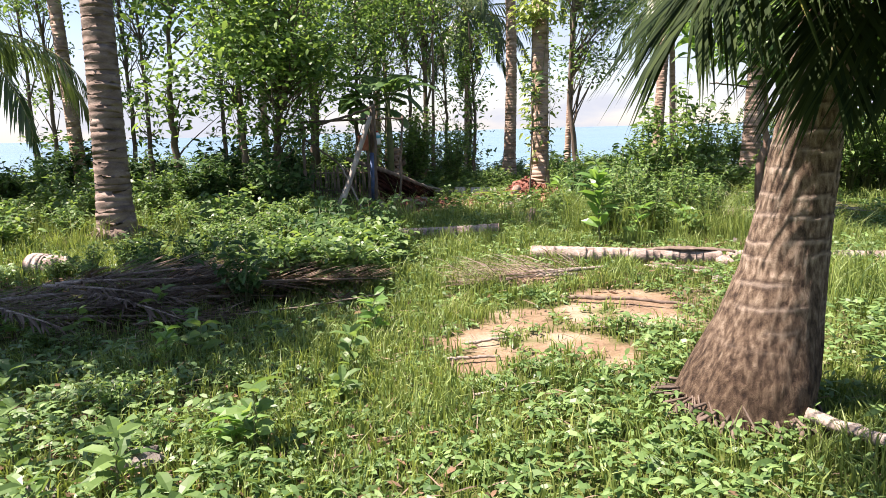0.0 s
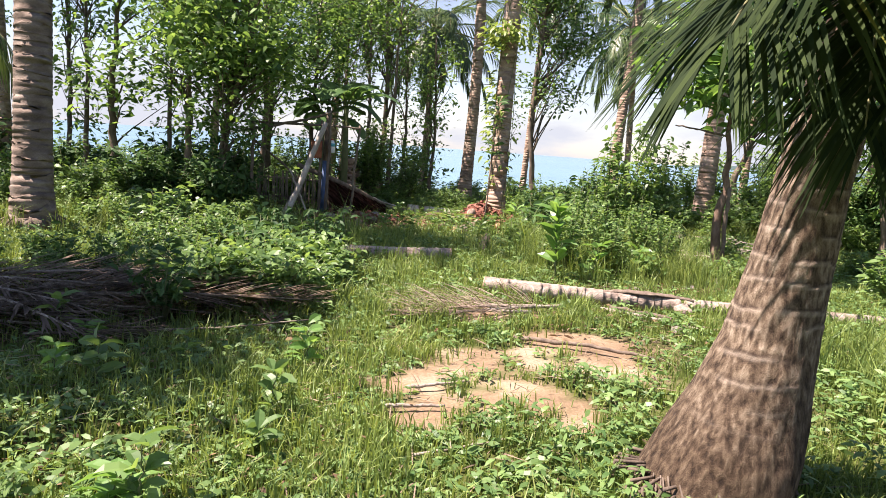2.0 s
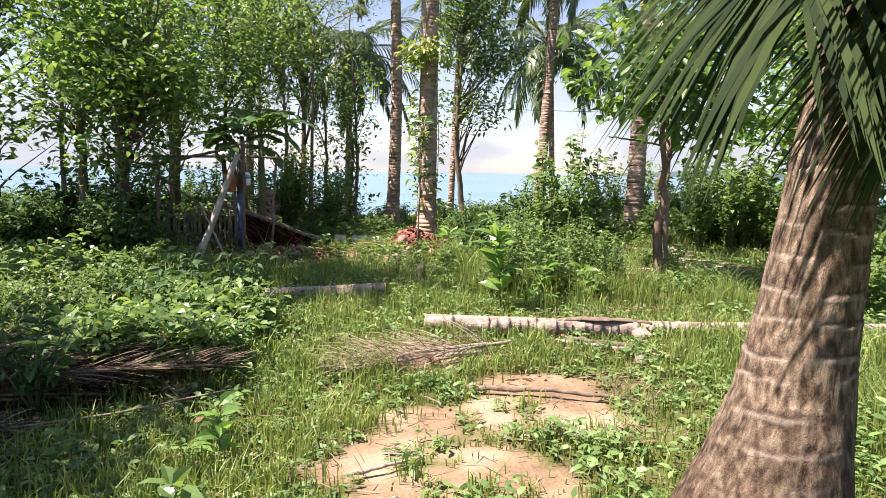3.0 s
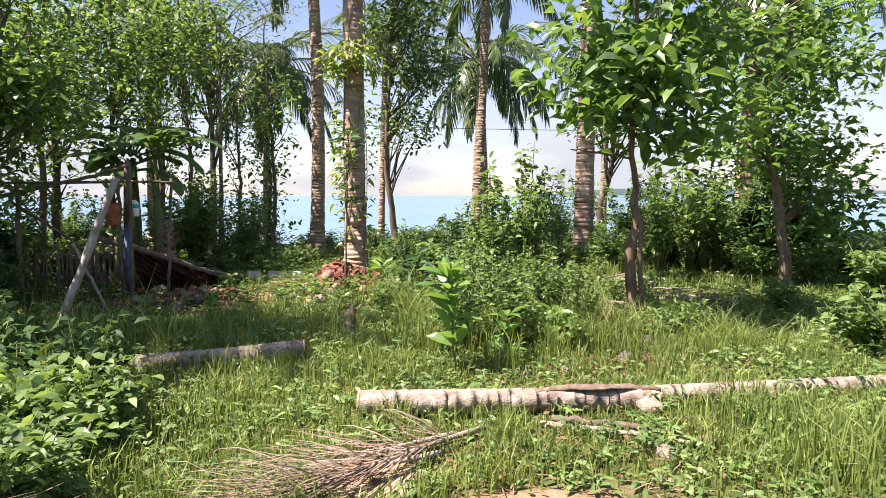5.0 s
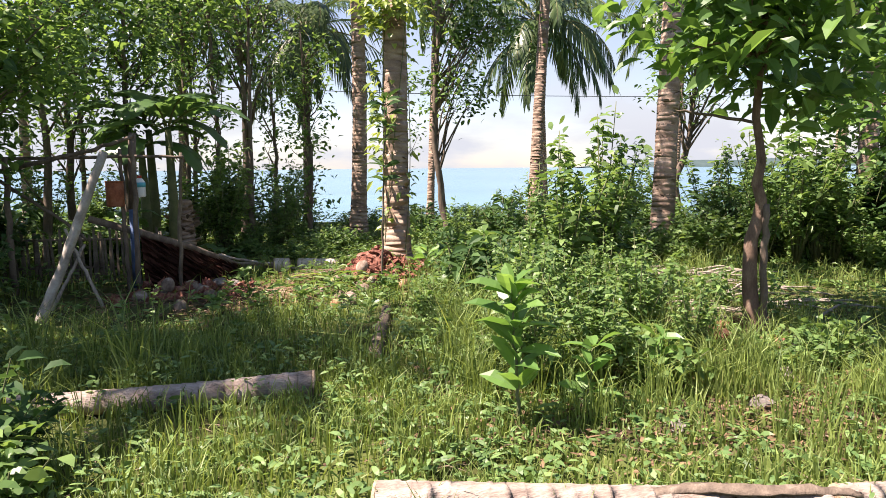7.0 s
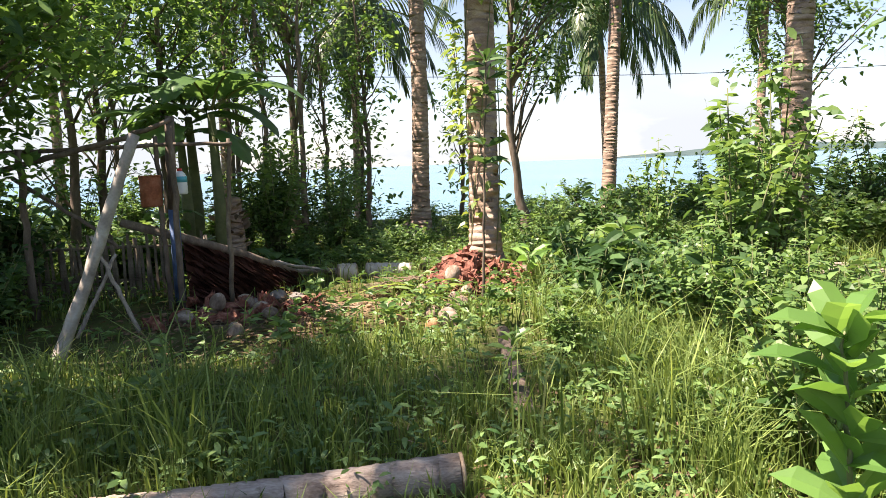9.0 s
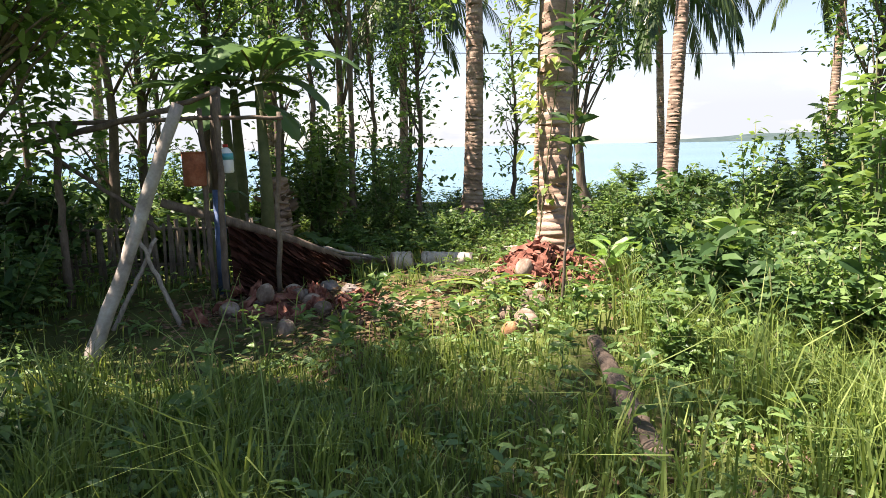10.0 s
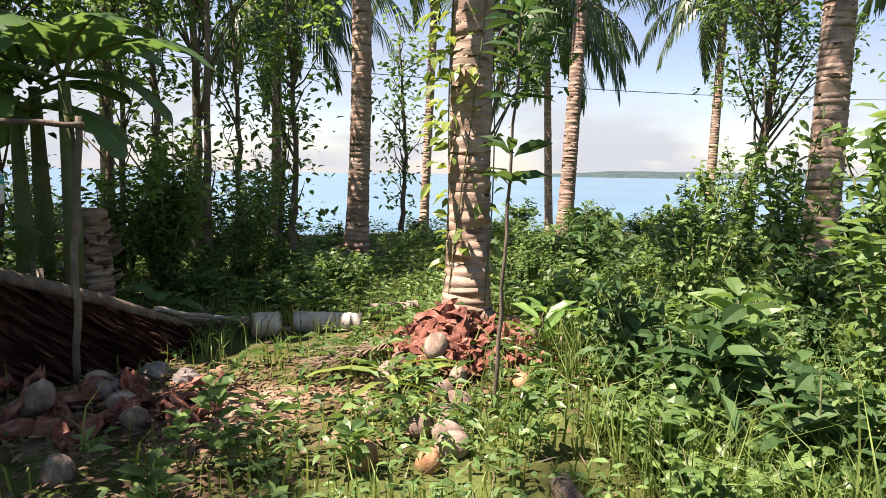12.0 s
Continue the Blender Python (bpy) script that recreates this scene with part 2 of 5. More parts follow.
def water_material():
    m = bpy.data.materials.new("sea_water")
    m.use_nodes = True
    nt = m.node_tree
    nd, lk = nt.nodes.new, nt.links.new
    bs = nt.nodes["Principled BSDF"]
    tc, nz, bp, big = nd("ShaderNodeTexCoord"), nd("ShaderNodeTexNoise"), nd("ShaderNodeBump"), nd("ShaderNodeTexNoise")
    nz.inputs["Scale"].default_value, nz.inputs["Detail"].default_value = 0.9, 6
    big.inputs["Scale"].default_value, big.inputs["Detail"].default_value = 0.02, 4
    mp = nd("ShaderNodeMapping")
    mp.inputs["Scale"].default_value = (0.35, 1.0, 1.0)
    r = ramp_node(nt, [(0.35, (0.05, 0.14, 0.21)), (0.65, (0.085, 0.20, 0.27))])
    lk(tc.outputs["Object"], mp.inputs["Vector"])
    lk(mp.outputs["Vector"], nz.inputs["Vector"])
    lk(mp.outputs["Vector"], big.inputs["Vector"])
    lk(big.outputs["Fac"], r.inputs["Fac"])
    lk(r.outputs["Color"], bs.inputs["Base Color"])
    lk(nz.outputs["Fac"], bp.inputs["Height"])
    bp.inputs["Strength"].default_value, bp.inputs["Distance"].default_value = 0.6, 0.12
    lk(bp.outputs["Normal"], bs.inputs["Normal"])
    bs.inputs["Roughness"].default_value, bs.inputs["IOR"].default_value = 0.18, 1.33
    return m


SEA = water_material()
FAR_LAND = surface("far_wooded_land", [(0.3, (0.03, 0.055, 0.055)), (0.8, (0.06, 0.09, 0.085))], 0.05, 6, 0.95, 0.2, 0.4)

# ---- building blocks ----
RNG = np.random.default_rng(7)


class Geo:
    """Collects vertices and faces for one mesh."""

    def __init__(self):
        self.v, self.f, self.n = [], [], 0

    def add(self, verts, faces):
        verts = np.asarray(verts, dtype=np.float32).reshape(-1, 3)
        self.v.append(verts)
        for part_faces in faces:
            self.f.append(np.asarray(part_faces, dtype=np.int32) + self.n)
        self.n += len(verts)
        return self

    def mesh(self, name, smooth=True):
        me = bpy.data.meshes.new(name)
        v = np.concatenate(self.v)
        me.vertices.add(len(v))
        me.vertices.foreach_set("co", v.ravel())
        loops = np.concatenate([f.ravel() for f in self.f])
        sizes = np.concatenate([np.full(len(f), f.shape[1], dtype=np.int32) for f in self.f])
        me.loops.add(len(loops))
        me.loops.foreach_set("vertex_index", loops)
        me.polygons.add(len(sizes))
        me.polygons.foreach_set("loop_start", np.concatenate([[0], np.cumsum(sizes)[:-1]]).astype(np.int32))
        me.polygons.foreach_set("use_smooth", np.full(len(sizes), smooth))
        me.update(calc_edges=True)
        me.validate()
        return me


def part(name, geo, material, parent=None, label="", smooth=True, kind=""):
    me = geo.mesh(name, smooth) if isinstance(geo, Geo) else geo
    if material and not me.materials:
        me.materials.append(material)
    ob = new(name, me)
    ob.parent = parent
    if label:
        ob["label"] = label
    if kind:
        ob["kind"] = kind
    return ob


def thing(name, x, y, z, label, category, group="", kind="", turn=0.0):
    ob = new(name)
    ob.empty_display_size = 0.2
    ob.location, ob.rotation_euler = (x, y, z), (0, 0, radians(turn))
    return tagged(ob, label, category, group, kind)


def solid(name, geo, material, x, y, z, label, category, group="", kind="", turn=0.0, smooth=True):
    ob = part(name, geo, material, None, label, smooth)
    ob.location, ob.rotation_euler = (x, y, z), (0, 0, radians(turn))
    return tagged(ob, label, category, group, kind)


def tube(geo, pts, radii, n=8, wobble=0.0):
    """A closed tube along pts."""
    pts = np.asarray(pts, dtype=float)
    radii = np.broadcast_to(np.asarray(radii, dtype=float), (len(pts),))
    tang = np.gradient(pts, axis=0)
    tang /= np.linalg.norm(tang, axis=1)[:, None] + 1e-9
    ref = np.array([0.0, 0.0, 1.0]) if abs(tang[0][2]) < 0.9 else np.array([1.0, 0.0, 0.0])
    a = np.cross(tang, ref)
    a /= np.linalg.norm(a, axis=1)[:, None] + 1e-9
    b = np.cross(tang, a)
    ang = np.linspace(0, 2 * np.pi, n, endpoint=False)
    ring = a[:, None, :] * np.cos(ang)[None, :, None] + b[:, None, :] * np.sin(ang)[None, :, None]
    rr = radii[:, None, None] * (1 + wobble * RNG.normal(size=(len(pts), n, 1)))
    v = (pts[:, None, :] + ring * rr).reshape(-1, 3)
    m = len(pts)
    i, j = np.meshgrid(np.arange(m - 1), np.arange(n), indexing="ij")
    k = (j + 1) % n
    quads = np.stack([i * n + j, i * n + k, (i + 1) * n + k, (i + 1) * n + j], -1).reshape(-1, 4)
    ends = np.stack([np.arange(n)[::-1], (m - 1) * n + np.arange(n)])
    return geo.add(v, [quads, ends])


def unit(v):
    return v / (np.linalg.norm(v, axis=-1, keepdims=True) + 1e-9)


def leaves(geo, base, way, length, width, fold=0.25, droop=0.25, broad=False, kite=False):
    """Leaves at base pointing along way: an oval arched blade each, a folded kite, or a ribbed blade when broad."""
    base, way = np.asarray(base, float), unit(np.asarray(way, float))
    n = len(base)
    length, width = np.broadcast_to(length, (n,)), np.broadcast_to(width, (n,))
    jit = RNG.normal(size=(n, 3)) * 0.45 + np.array([0, 0, 1.0])
    side = unit(np.cross(way, jit))
    up = unit(np.cross(side, way))
    L, W = length[:, None], width[:, None]
    down = np.array([0, 0, -1.0])
    if not broad and not kite:
        p1 = base + way * L * 0.3 + up * W * fold * 0.5
        p2 = base + way * L * 0.68 + up * W * fold * 0.4 + down * L * droop * 0.35
        v = np.stack([base, p1 + side * W * 0.5, p2 + side * W * 0.4, base + way * L + down * L * droop, p2 - side * W * 0.4, p1 - side * W * 0.5], 1)
        o = np.arange(n)[:, None] * 6
        return geo.add(v.reshape(-1, 3), [np.concatenate([o + [0, 5, 1], o + [2, 4, 3]]), o + [1, 5, 4, 2]])
    if not broad:
        mid = base + way * L * 0.45
        v = np.stack([base, mid + side * W * 0.5 + up * W * fold, base + way * L + down * L * droop, mid - side * W * 0.5 + up * W * fold], 1)
        o = np.arange(n)[:, None] * 4
        return geo.add(v.reshape(-1, 3), [np.concatenate([o + [0, 2, 1], o + [0, 3, 2]])])
    p1, p2 = base + way * L * 0.35, base + way * L * 0.7 + down * L * droop * 0.35
    tip = base + way * L + down * L * droop
    lift = up * W * fold
    v = np.stack([base, p1 + side * W * 0.46 + lift, p1, p1 - side * W * 0.46 + lift, p2 + side * W * 0.42 + lift, p2, p2 - side * W * 0.42 + lift, tip], 1)
    o = np.arange(n)[:, None] * 8
    tris = np.concatenate([o + [0, 2, 1], o + [0, 3, 2], o + [4, 5, 7], o + [5, 6, 7]])
    quads = np.concatenate([o + [1, 2, 5, 4], o + [2, 3, 6, 5]])
    return geo.add(v.reshape(-1, 3), [tris, quads])


LAT = RNG.random((64, 64))


def vnoise(x, y, s):
    """Smooth value noise on the plan, 0 to 1, with cells of s metres."""
    u, w = np.asarray(x) / s + 100.3, np.asarray(y) / s + 57.7
    i, j = np.floor(u).astype(int), np.floor(w).astype(int)
    fu, fw = u - i, w - j
    fu, fw = fu * fu * (3 - 2 * fu), fw * fw * (3 - 2 * fw)
    g = lambda a, b: LAT[a % 64, b % 64]
    return (g(i, j) * (1 - fu) + g(i + 1, j) * fu) * (1 - fw) + (g(i, j + 1) * (1 - fu) + g(i + 1, j + 1) * fu) * fw


def smooth(a, b, x):
    t = np.clip((np.asarray(x, float) - a) / (b - a), 0, 1)
    return t * t * (3 - 2 * t)


SHORE = 30.0


def ground_z(x, y):
    x, y = np.asarray(x, float), np.asarray(y, float)
    z = 0.09 * (vnoise(x, y, 2.3) - 0.5) + 0.03 * (vnoise(x, y, 0.6) - 0.5)
    z = z + 0.12 * np.exp(-((x - 2.5) ** 2 + (y - 17.9) ** 2) / 1.6)
    z = z + 0.25 * smooth(-3.0, -5.0, x) * smooth(10, 12.5, y) * smooth(18, 15, y)
    return z - 2.8 * smooth(SHORE - 2, SHORE + 14, y) - 2.5 * smooth(SHORE + 12, SHORE + 60, y)


def gz(x, y):
    return float(ground_z(x, y))


def bare(x, y):
    """1 where the trodden sand lies open, 0 under the grass."""
    x, y = np.asarray(x, float), np.asarray(y, float)
    d = np.full(np.shape(x), 9.0)
    for cx, cy, rx, ry in ((2.62, 8.35, 0.64, 0.5), (3.1, 8.95, 0.6, 0.38), (2.25, 7.55, 0.42, 0.42), (1.68, 7.45, 0.3, 0.55), (0.1, 5.75, 0.3, 0.3), (0.4, 16.4, 0.9, 0.5), (2.2, 9.7, 0.3, 0.3)):
        d = np.minimum(d, np.hypot((x - cx) / rx, (y - cy) / ry))
    d = d + 1.3 * (vnoise(x, y, 0.35) - 0.5) + 0.7 * (vnoise(x, y, 0.12) - 0.5)
    return 1 - smooth(0.65, 1.3, d)

# ---- ground, sea and far land ----


def axis_steps(lo, hi, step, outer):
    core = np.arange(lo, hi + step / 2, step)
    grow = np.cumsum(step * 1.35 ** np.arange(1, 40))
    grow = grow[grow < outer]
    return np.concatenate([lo - grow[::-1], core, hi + grow])


def build_ground():
    xs, ys = axis_steps(-13, 15, 0.14, 2600), axis_steps(1, 33, 0.14, 2600)
    X, Y = np.meshgrid(xs, ys)
    near = smooth(60, 30, np.hypot(X - 1, Y - 15))
    Z = np.where(near > 0, ground_z(X, Y) * 1.0, -2.8 * smooth(SHORE - 2, SHORE + 14, Y) - 2.5 * smooth(SHORE + 12, SHORE + 60, Y))
    nx, ny = len(xs), len(ys)
    i, j = np.meshgrid(np.arange(ny - 1), np.arange(nx - 1), indexing="ij")
    q = np.stack([i * nx + j, i * nx + j + 1, (i + 1) * nx + j + 1, (i + 1) * nx + j], -1).reshape(-1, 4)
    g = Geo().add(np.stack([X, Y, Z], -1).reshape(-1, 3), [q])
    ob = part("ground", g, None)
    at = ob.data.attributes.new("bare_sand", "FLOAT", "POINT")
    at.data.foreach_set("value", bare(X, Y).ravel().astype(np.float32))
    m = SOIL.copy()
    m.name = "sandy_ground"
    nt = m.node_tree
    bs = nt.nodes["Principled BSDF"]
    src = bs.inputs["Base Color"].links[0].from_socket
    an, mul = nt.nodes.new("ShaderNodeAttribute"), nt.nodes.new("ShaderNodeMixRGB")
    an.attribute_name = "bare_sand"
    humus = nt.nodes.new("ShaderNodeMixRGB")
    humus.blend_type, humus.inputs["Fac"].default_value = "MULTIPLY", 1.0
    humus.inputs["Color2"].default_value = (0.25, 0.39, 0.13, 1)
    bright = nt.nodes.new("ShaderNodeMixRGB")
    bright.blend_type, bright.inputs["Fac"].default_value = "MULTIPLY", 1.0
    bright.inputs["Color2"].default_value = (1.0, 0.95, 0.92, 1)
    nt.links.new(src, humus.inputs["Color1"])
    nt.links.new(src, bright.inputs["Color1"])
    nt.links.new(an.outputs["Fac"], mul.inputs["Fac"])
    nt.links.new(humus.outputs["Color"], mul.inputs["Color1"])
    nt.links.new(bright.outputs["Color"], mul.inputs["Color2"])
    nt.links.new(mul.outputs["Color"], bs.inputs["Base Color"])
    ob.data.materials.append(m)
    tagged(ob, "sandy ground under grass with trodden bare patches", "ground", kind="structure")


build_ground()
g = Geo().add([(-4500, 32, 0), (4500, 32, 0), (4500, 4800, 0), (-4500, 4800, 0)], [[(0, 1, 2, 3)]])
sea = part("water", g, SEA)
sea.location.z = -2.0
tagged(sea, "calm pale blue sea reaching to the horizon", "sea", kind="structure")


def build_headland():
    g = Geo()
    n = 60
    s = np.linspace(0, 1, n)
    x, y = 620 + 1000 * s, 1750 - 350 * s
    h = 15 * np.sin(np.pi * s) ** 0.5 * (0.7 + 0.6 * vnoise(s * 60, s * 0, 5)) + 1
    v = np.concatenate([np.stack([x, y, np.full(n, -2.5)], -1), np.stack([x, y + 60, h], -1), np.stack([x, y + 200, np.full(n, -2.5)], -1)])
    i = np.arange(n - 1)[:, None]
    g.add(v, [np.concatenate([i + [0, 1, n + 1, n], i + [n, n + 1, 2 * n + 1, 2 * n]])])
    tagged(part("backdrop", g, FAR_LAND), "low wooded headland far across the water", "headland", kind="structure")


build_headland()

# ---- palms ----


def frond_geo(length, e0, bend, n, leaflet, hang, width=0.035, flat=False, start=0.12, ragged=0.0):
    """A coconut frond along +x from the origin: leaflets in two rows on an arching stalk."""
    m = 14
    s = np.linspace(0, 1, m)
    th = radians(e0) - radians(bend) * s ** 1.2
    d = np.stack([np.cos(th), np.zeros(m), np.sin(th)], -1)
    p = np.concatenate([[(0, 0, 0)], np.cumsum(d[:-1] * length / (m - 1), axis=0)])
    stalk = tube(Geo(), p, 0.028 * (1 - 0.85 * s) * (length / 3) ** 0.5, 5)
    t = np.linspace(start, 0.995, n)
    base = np.stack([np.interp(t, s, p[:, k]) for k in range(3)], -1)
    tan = unit(np.stack([np.interp(t, s, d[:, k]) for k in range(3)], -1))
    g = Geo()
    for sd in (-1, 1):
        keep = RNG.random(n) >= ragged
        b, tg, tt = base[keep], tan[keep], t[keep]
        k = len(b)
        side = np.tile([0, sd, 0.0], (k, 1))
        L = (leaflet * (0.45 + 0.75 * np.sin(np.pi * np.clip(tt * 0.9 + 0.08, 0, 1))) * RNG.uniform(0.8, 1.1, k))[:, None]
        w0 = unit(side * (1.0 - 0.6 * tt[:, None]) + tg * (0.5 + 0.7 * tt[:, None]) + RNG.normal(size=(k, 3)) * 0.09)
        dn = np.array([0, 0, -1.0])
        hg = (hang * RNG.uniform(0.7, 1.25, k))[:, None]
        q = [b]
        for seg in range(3):
            q.append(q[-1] + unit(w0 + dn * hg * (0.35 + seg * 0.75)) * L / 3)
        across = unit(np.cross(w0, dn + side * 0.4)) * width * 0.5
        if flat:
            across = unit(np.cross(w0, np.array([0, 0.2, 1.0]))) * width * 0.5
        rows = [q[0] - across * 0.6, q[0] + across * 0.6, q[1] - across, q[1] + across, q[2] - across * 0.8, q[2] + across * 0.8, q[3]]
        v = np.stack(rows, 1)
        o = np.arange(k)[:, None] * 7
        g.add(v.reshape(-1, 3), [np.concatenate([o + [0, 1, 3, 2], o + [2, 3, 5, 4]]), o + [4, 5, 6]])
    return g, stalk


def frond_meshes(name, specs, leafmat, stalkmat, **kw):
    made = []
    for sp in specs:
        a, b = frond_geo(*sp, **kw)
        ma, mb = a.mesh(name, False), b.mesh("stalk")
        ma.materials.append(leafmat)
        mb.materials.append(stalkmat)
        made.append((ma, mb))
    return made


FAR_FRONDS = frond_meshes("frond", [(3.6, 55, 95, 44, 0.8, 0.45), (3.6, 30, 95, 44, 0.8, 0.7), (3.4, 5, 85, 42, 0.8, 0.9), (3.2, -25, 60, 40, 0.75, 1.0)], FROND, RACHIS, width=0.05)
NEAR_FRONDS = frond_meshes("frond", [(2.05, 4, 46, 100, 0.92, 0.36), (1.9, -8, 40, 96, 0.88, 0.36), (2.0, 16, 60, 98, 0.9, 0.36), (2.6, 62, 60, 100, 0.85, 0.45), (1.5, -30, 30, 90, 0.7, 0.2)], FROND_NEAR_SHADED, RACHIS, width=0.017)


def trunk_geo(path, radii, ring=0.085, n=14, ridge=0.019):
    """A palm trunk with a raised scar at every ring."""
    path, radii = np.asarray(path, float), np.asarray(radii, float)
    ln = np.concatenate([[0], np.cumsum(np.linalg.norm(np.diff(path, axis=0), axis=1))])
    zs, rs = [], []
    s = 0.0
    while s < ln[-1] - ring:
        step = ring * RNG.uniform(0.75, 1.3)
        r = np.interp(s, ln, radii)
        zs += [s, s + step * 0.55, s + step * 0.8, s + step * 0.93]
        rs += [r * (1 - ridge), r * (1 - ridge * 0.5), r * (1 + ridge), r * (1 + ridge * 0.6)]
        s += step
    zs = np.array(zs)
    fine = np.stack([np.interp(zs, ln, path[:, k]) for k in range(3)], -1)
    fine[:, :2] += RNG.normal(size=(len(zs), 2)) * 0.003
    return tube(Geo(), fine, rs, n, 0.006)


def palm(x, y, h, r0, r1, lean, label, fronds=18, spread=FAR_FRONDS, bow=0.0, seed=0, ring=0.085, scale=1.0, nuts=0, flare=1.45, mat=None):
    rg = random.Random(seed)
    ob = thing("coconut_palm", x, y, gz(x, y) - 0.05, label, "palm tree")
    s = np.linspace(0, 1, 14)
    px = lean[0] * s + bow * np.sin(np.pi * s)
    path = np.stack([px, lean[1] * s, h * s], -1)
    rad = r0 + (r1 - r0) * s + r0 * (flare - 1) * np.exp(-s * h / 0.35)
    sh = np.linspace(0, 0.9, 7) / h
    path = np.concatenate([[np.array([np.interp(q, s, path[:, k]) for k in range(3)]) for q in sh], path[s > 0.95 / h]])
    rad = np.concatenate([r0 + (r1 - r0) * sh + r0 * (flare - 1) * np.exp(-sh * h / 0.35), rad[s > 0.95 / h]])
    part("trunk", trunk_geo(path, rad, ring), mat or TRUNK, ob)
    roots = Geo()
    for k in range(26):
        a = rg.uniform(0, 6.28)
        e = rad[0] * rg.uniform(1.05, 1.5)
        tube(roots, [(math.cos(a) * rad[0] * 0.8, math.sin(a) * rad[0] * 0.8, 0.22), (math.cos(a) * e * 0.95, math.sin(a) * e * 0.95, 0.12), (math.cos(a) * e, math.sin(a) * e, 0.0)], [0.012, 0.014, 0.012], 5)
    part("root_mat", roots, BARK, ob, kind="stuff")
    top = Vector(path[-1])
    for k in range(fronds):
        f = k / max(1, fronds - 1)
        ma, mb = spread[min(3, int(f * 4))]
        az = k * 137.5 + rg.uniform(-14, 14)
        fr = part("frond", ma, None, ob)
        sc = scale * rg.uniform(0.88, 1.1)
        fr.matrix_basis = Matrix.Translation(top) @ pose(0, 0, 0, rg.uniform(-15, 15), 0, az) @ Matrix.Scale(sc, 4)
        part("stalk", mb, None, fr)
    for k in range(nuts):
        a = k * 2.1
        nut = part("coconut", NUT_MESH, None, ob)
        nut.location = top + Vector((math.cos(a) * 0.24, math.sin(a) * 0.24, -0.22 - 0.1 * (k % 2)))
    return ob


def nut_geo(r, squash=1.25, n=12):
    g = Geo()
    u = np.linspace(0.02, np.pi - 0.02, 9)
    a = np.linspace(0, 2 * np.pi, n, endpoint=False)
    U, A = np.meshgrid(u, a, indexing="ij")
    R = r * (1 + 0.07 * np.cos(3 * A) * np.sin(U)) * (1 + 0.02 * RNG.normal(size=U.shape))
    v = np.stack([R * np.sin(U) * np.cos(A), R * np.sin(U) * np.sin(A), R * squash * np.cos(U)], -1).reshape(-1, 3)
    i, j = np.meshgrid(np.arange(8), np.arange(n), indexing="ij")
    k = (j + 1) % n
    q = np.stack([i * n + j, (i + 1) * n + j, (i + 1) * n + k, i * n + k], -1).reshape(-1, 4)
    return g.add(v, [q, [np.arange(n)], [8 * n + np.arange(n)[::-1]]])


NUT_MESH = nut_geo(0.1).mesh("coconut")
NUT_MESH.materials.append(NUT)


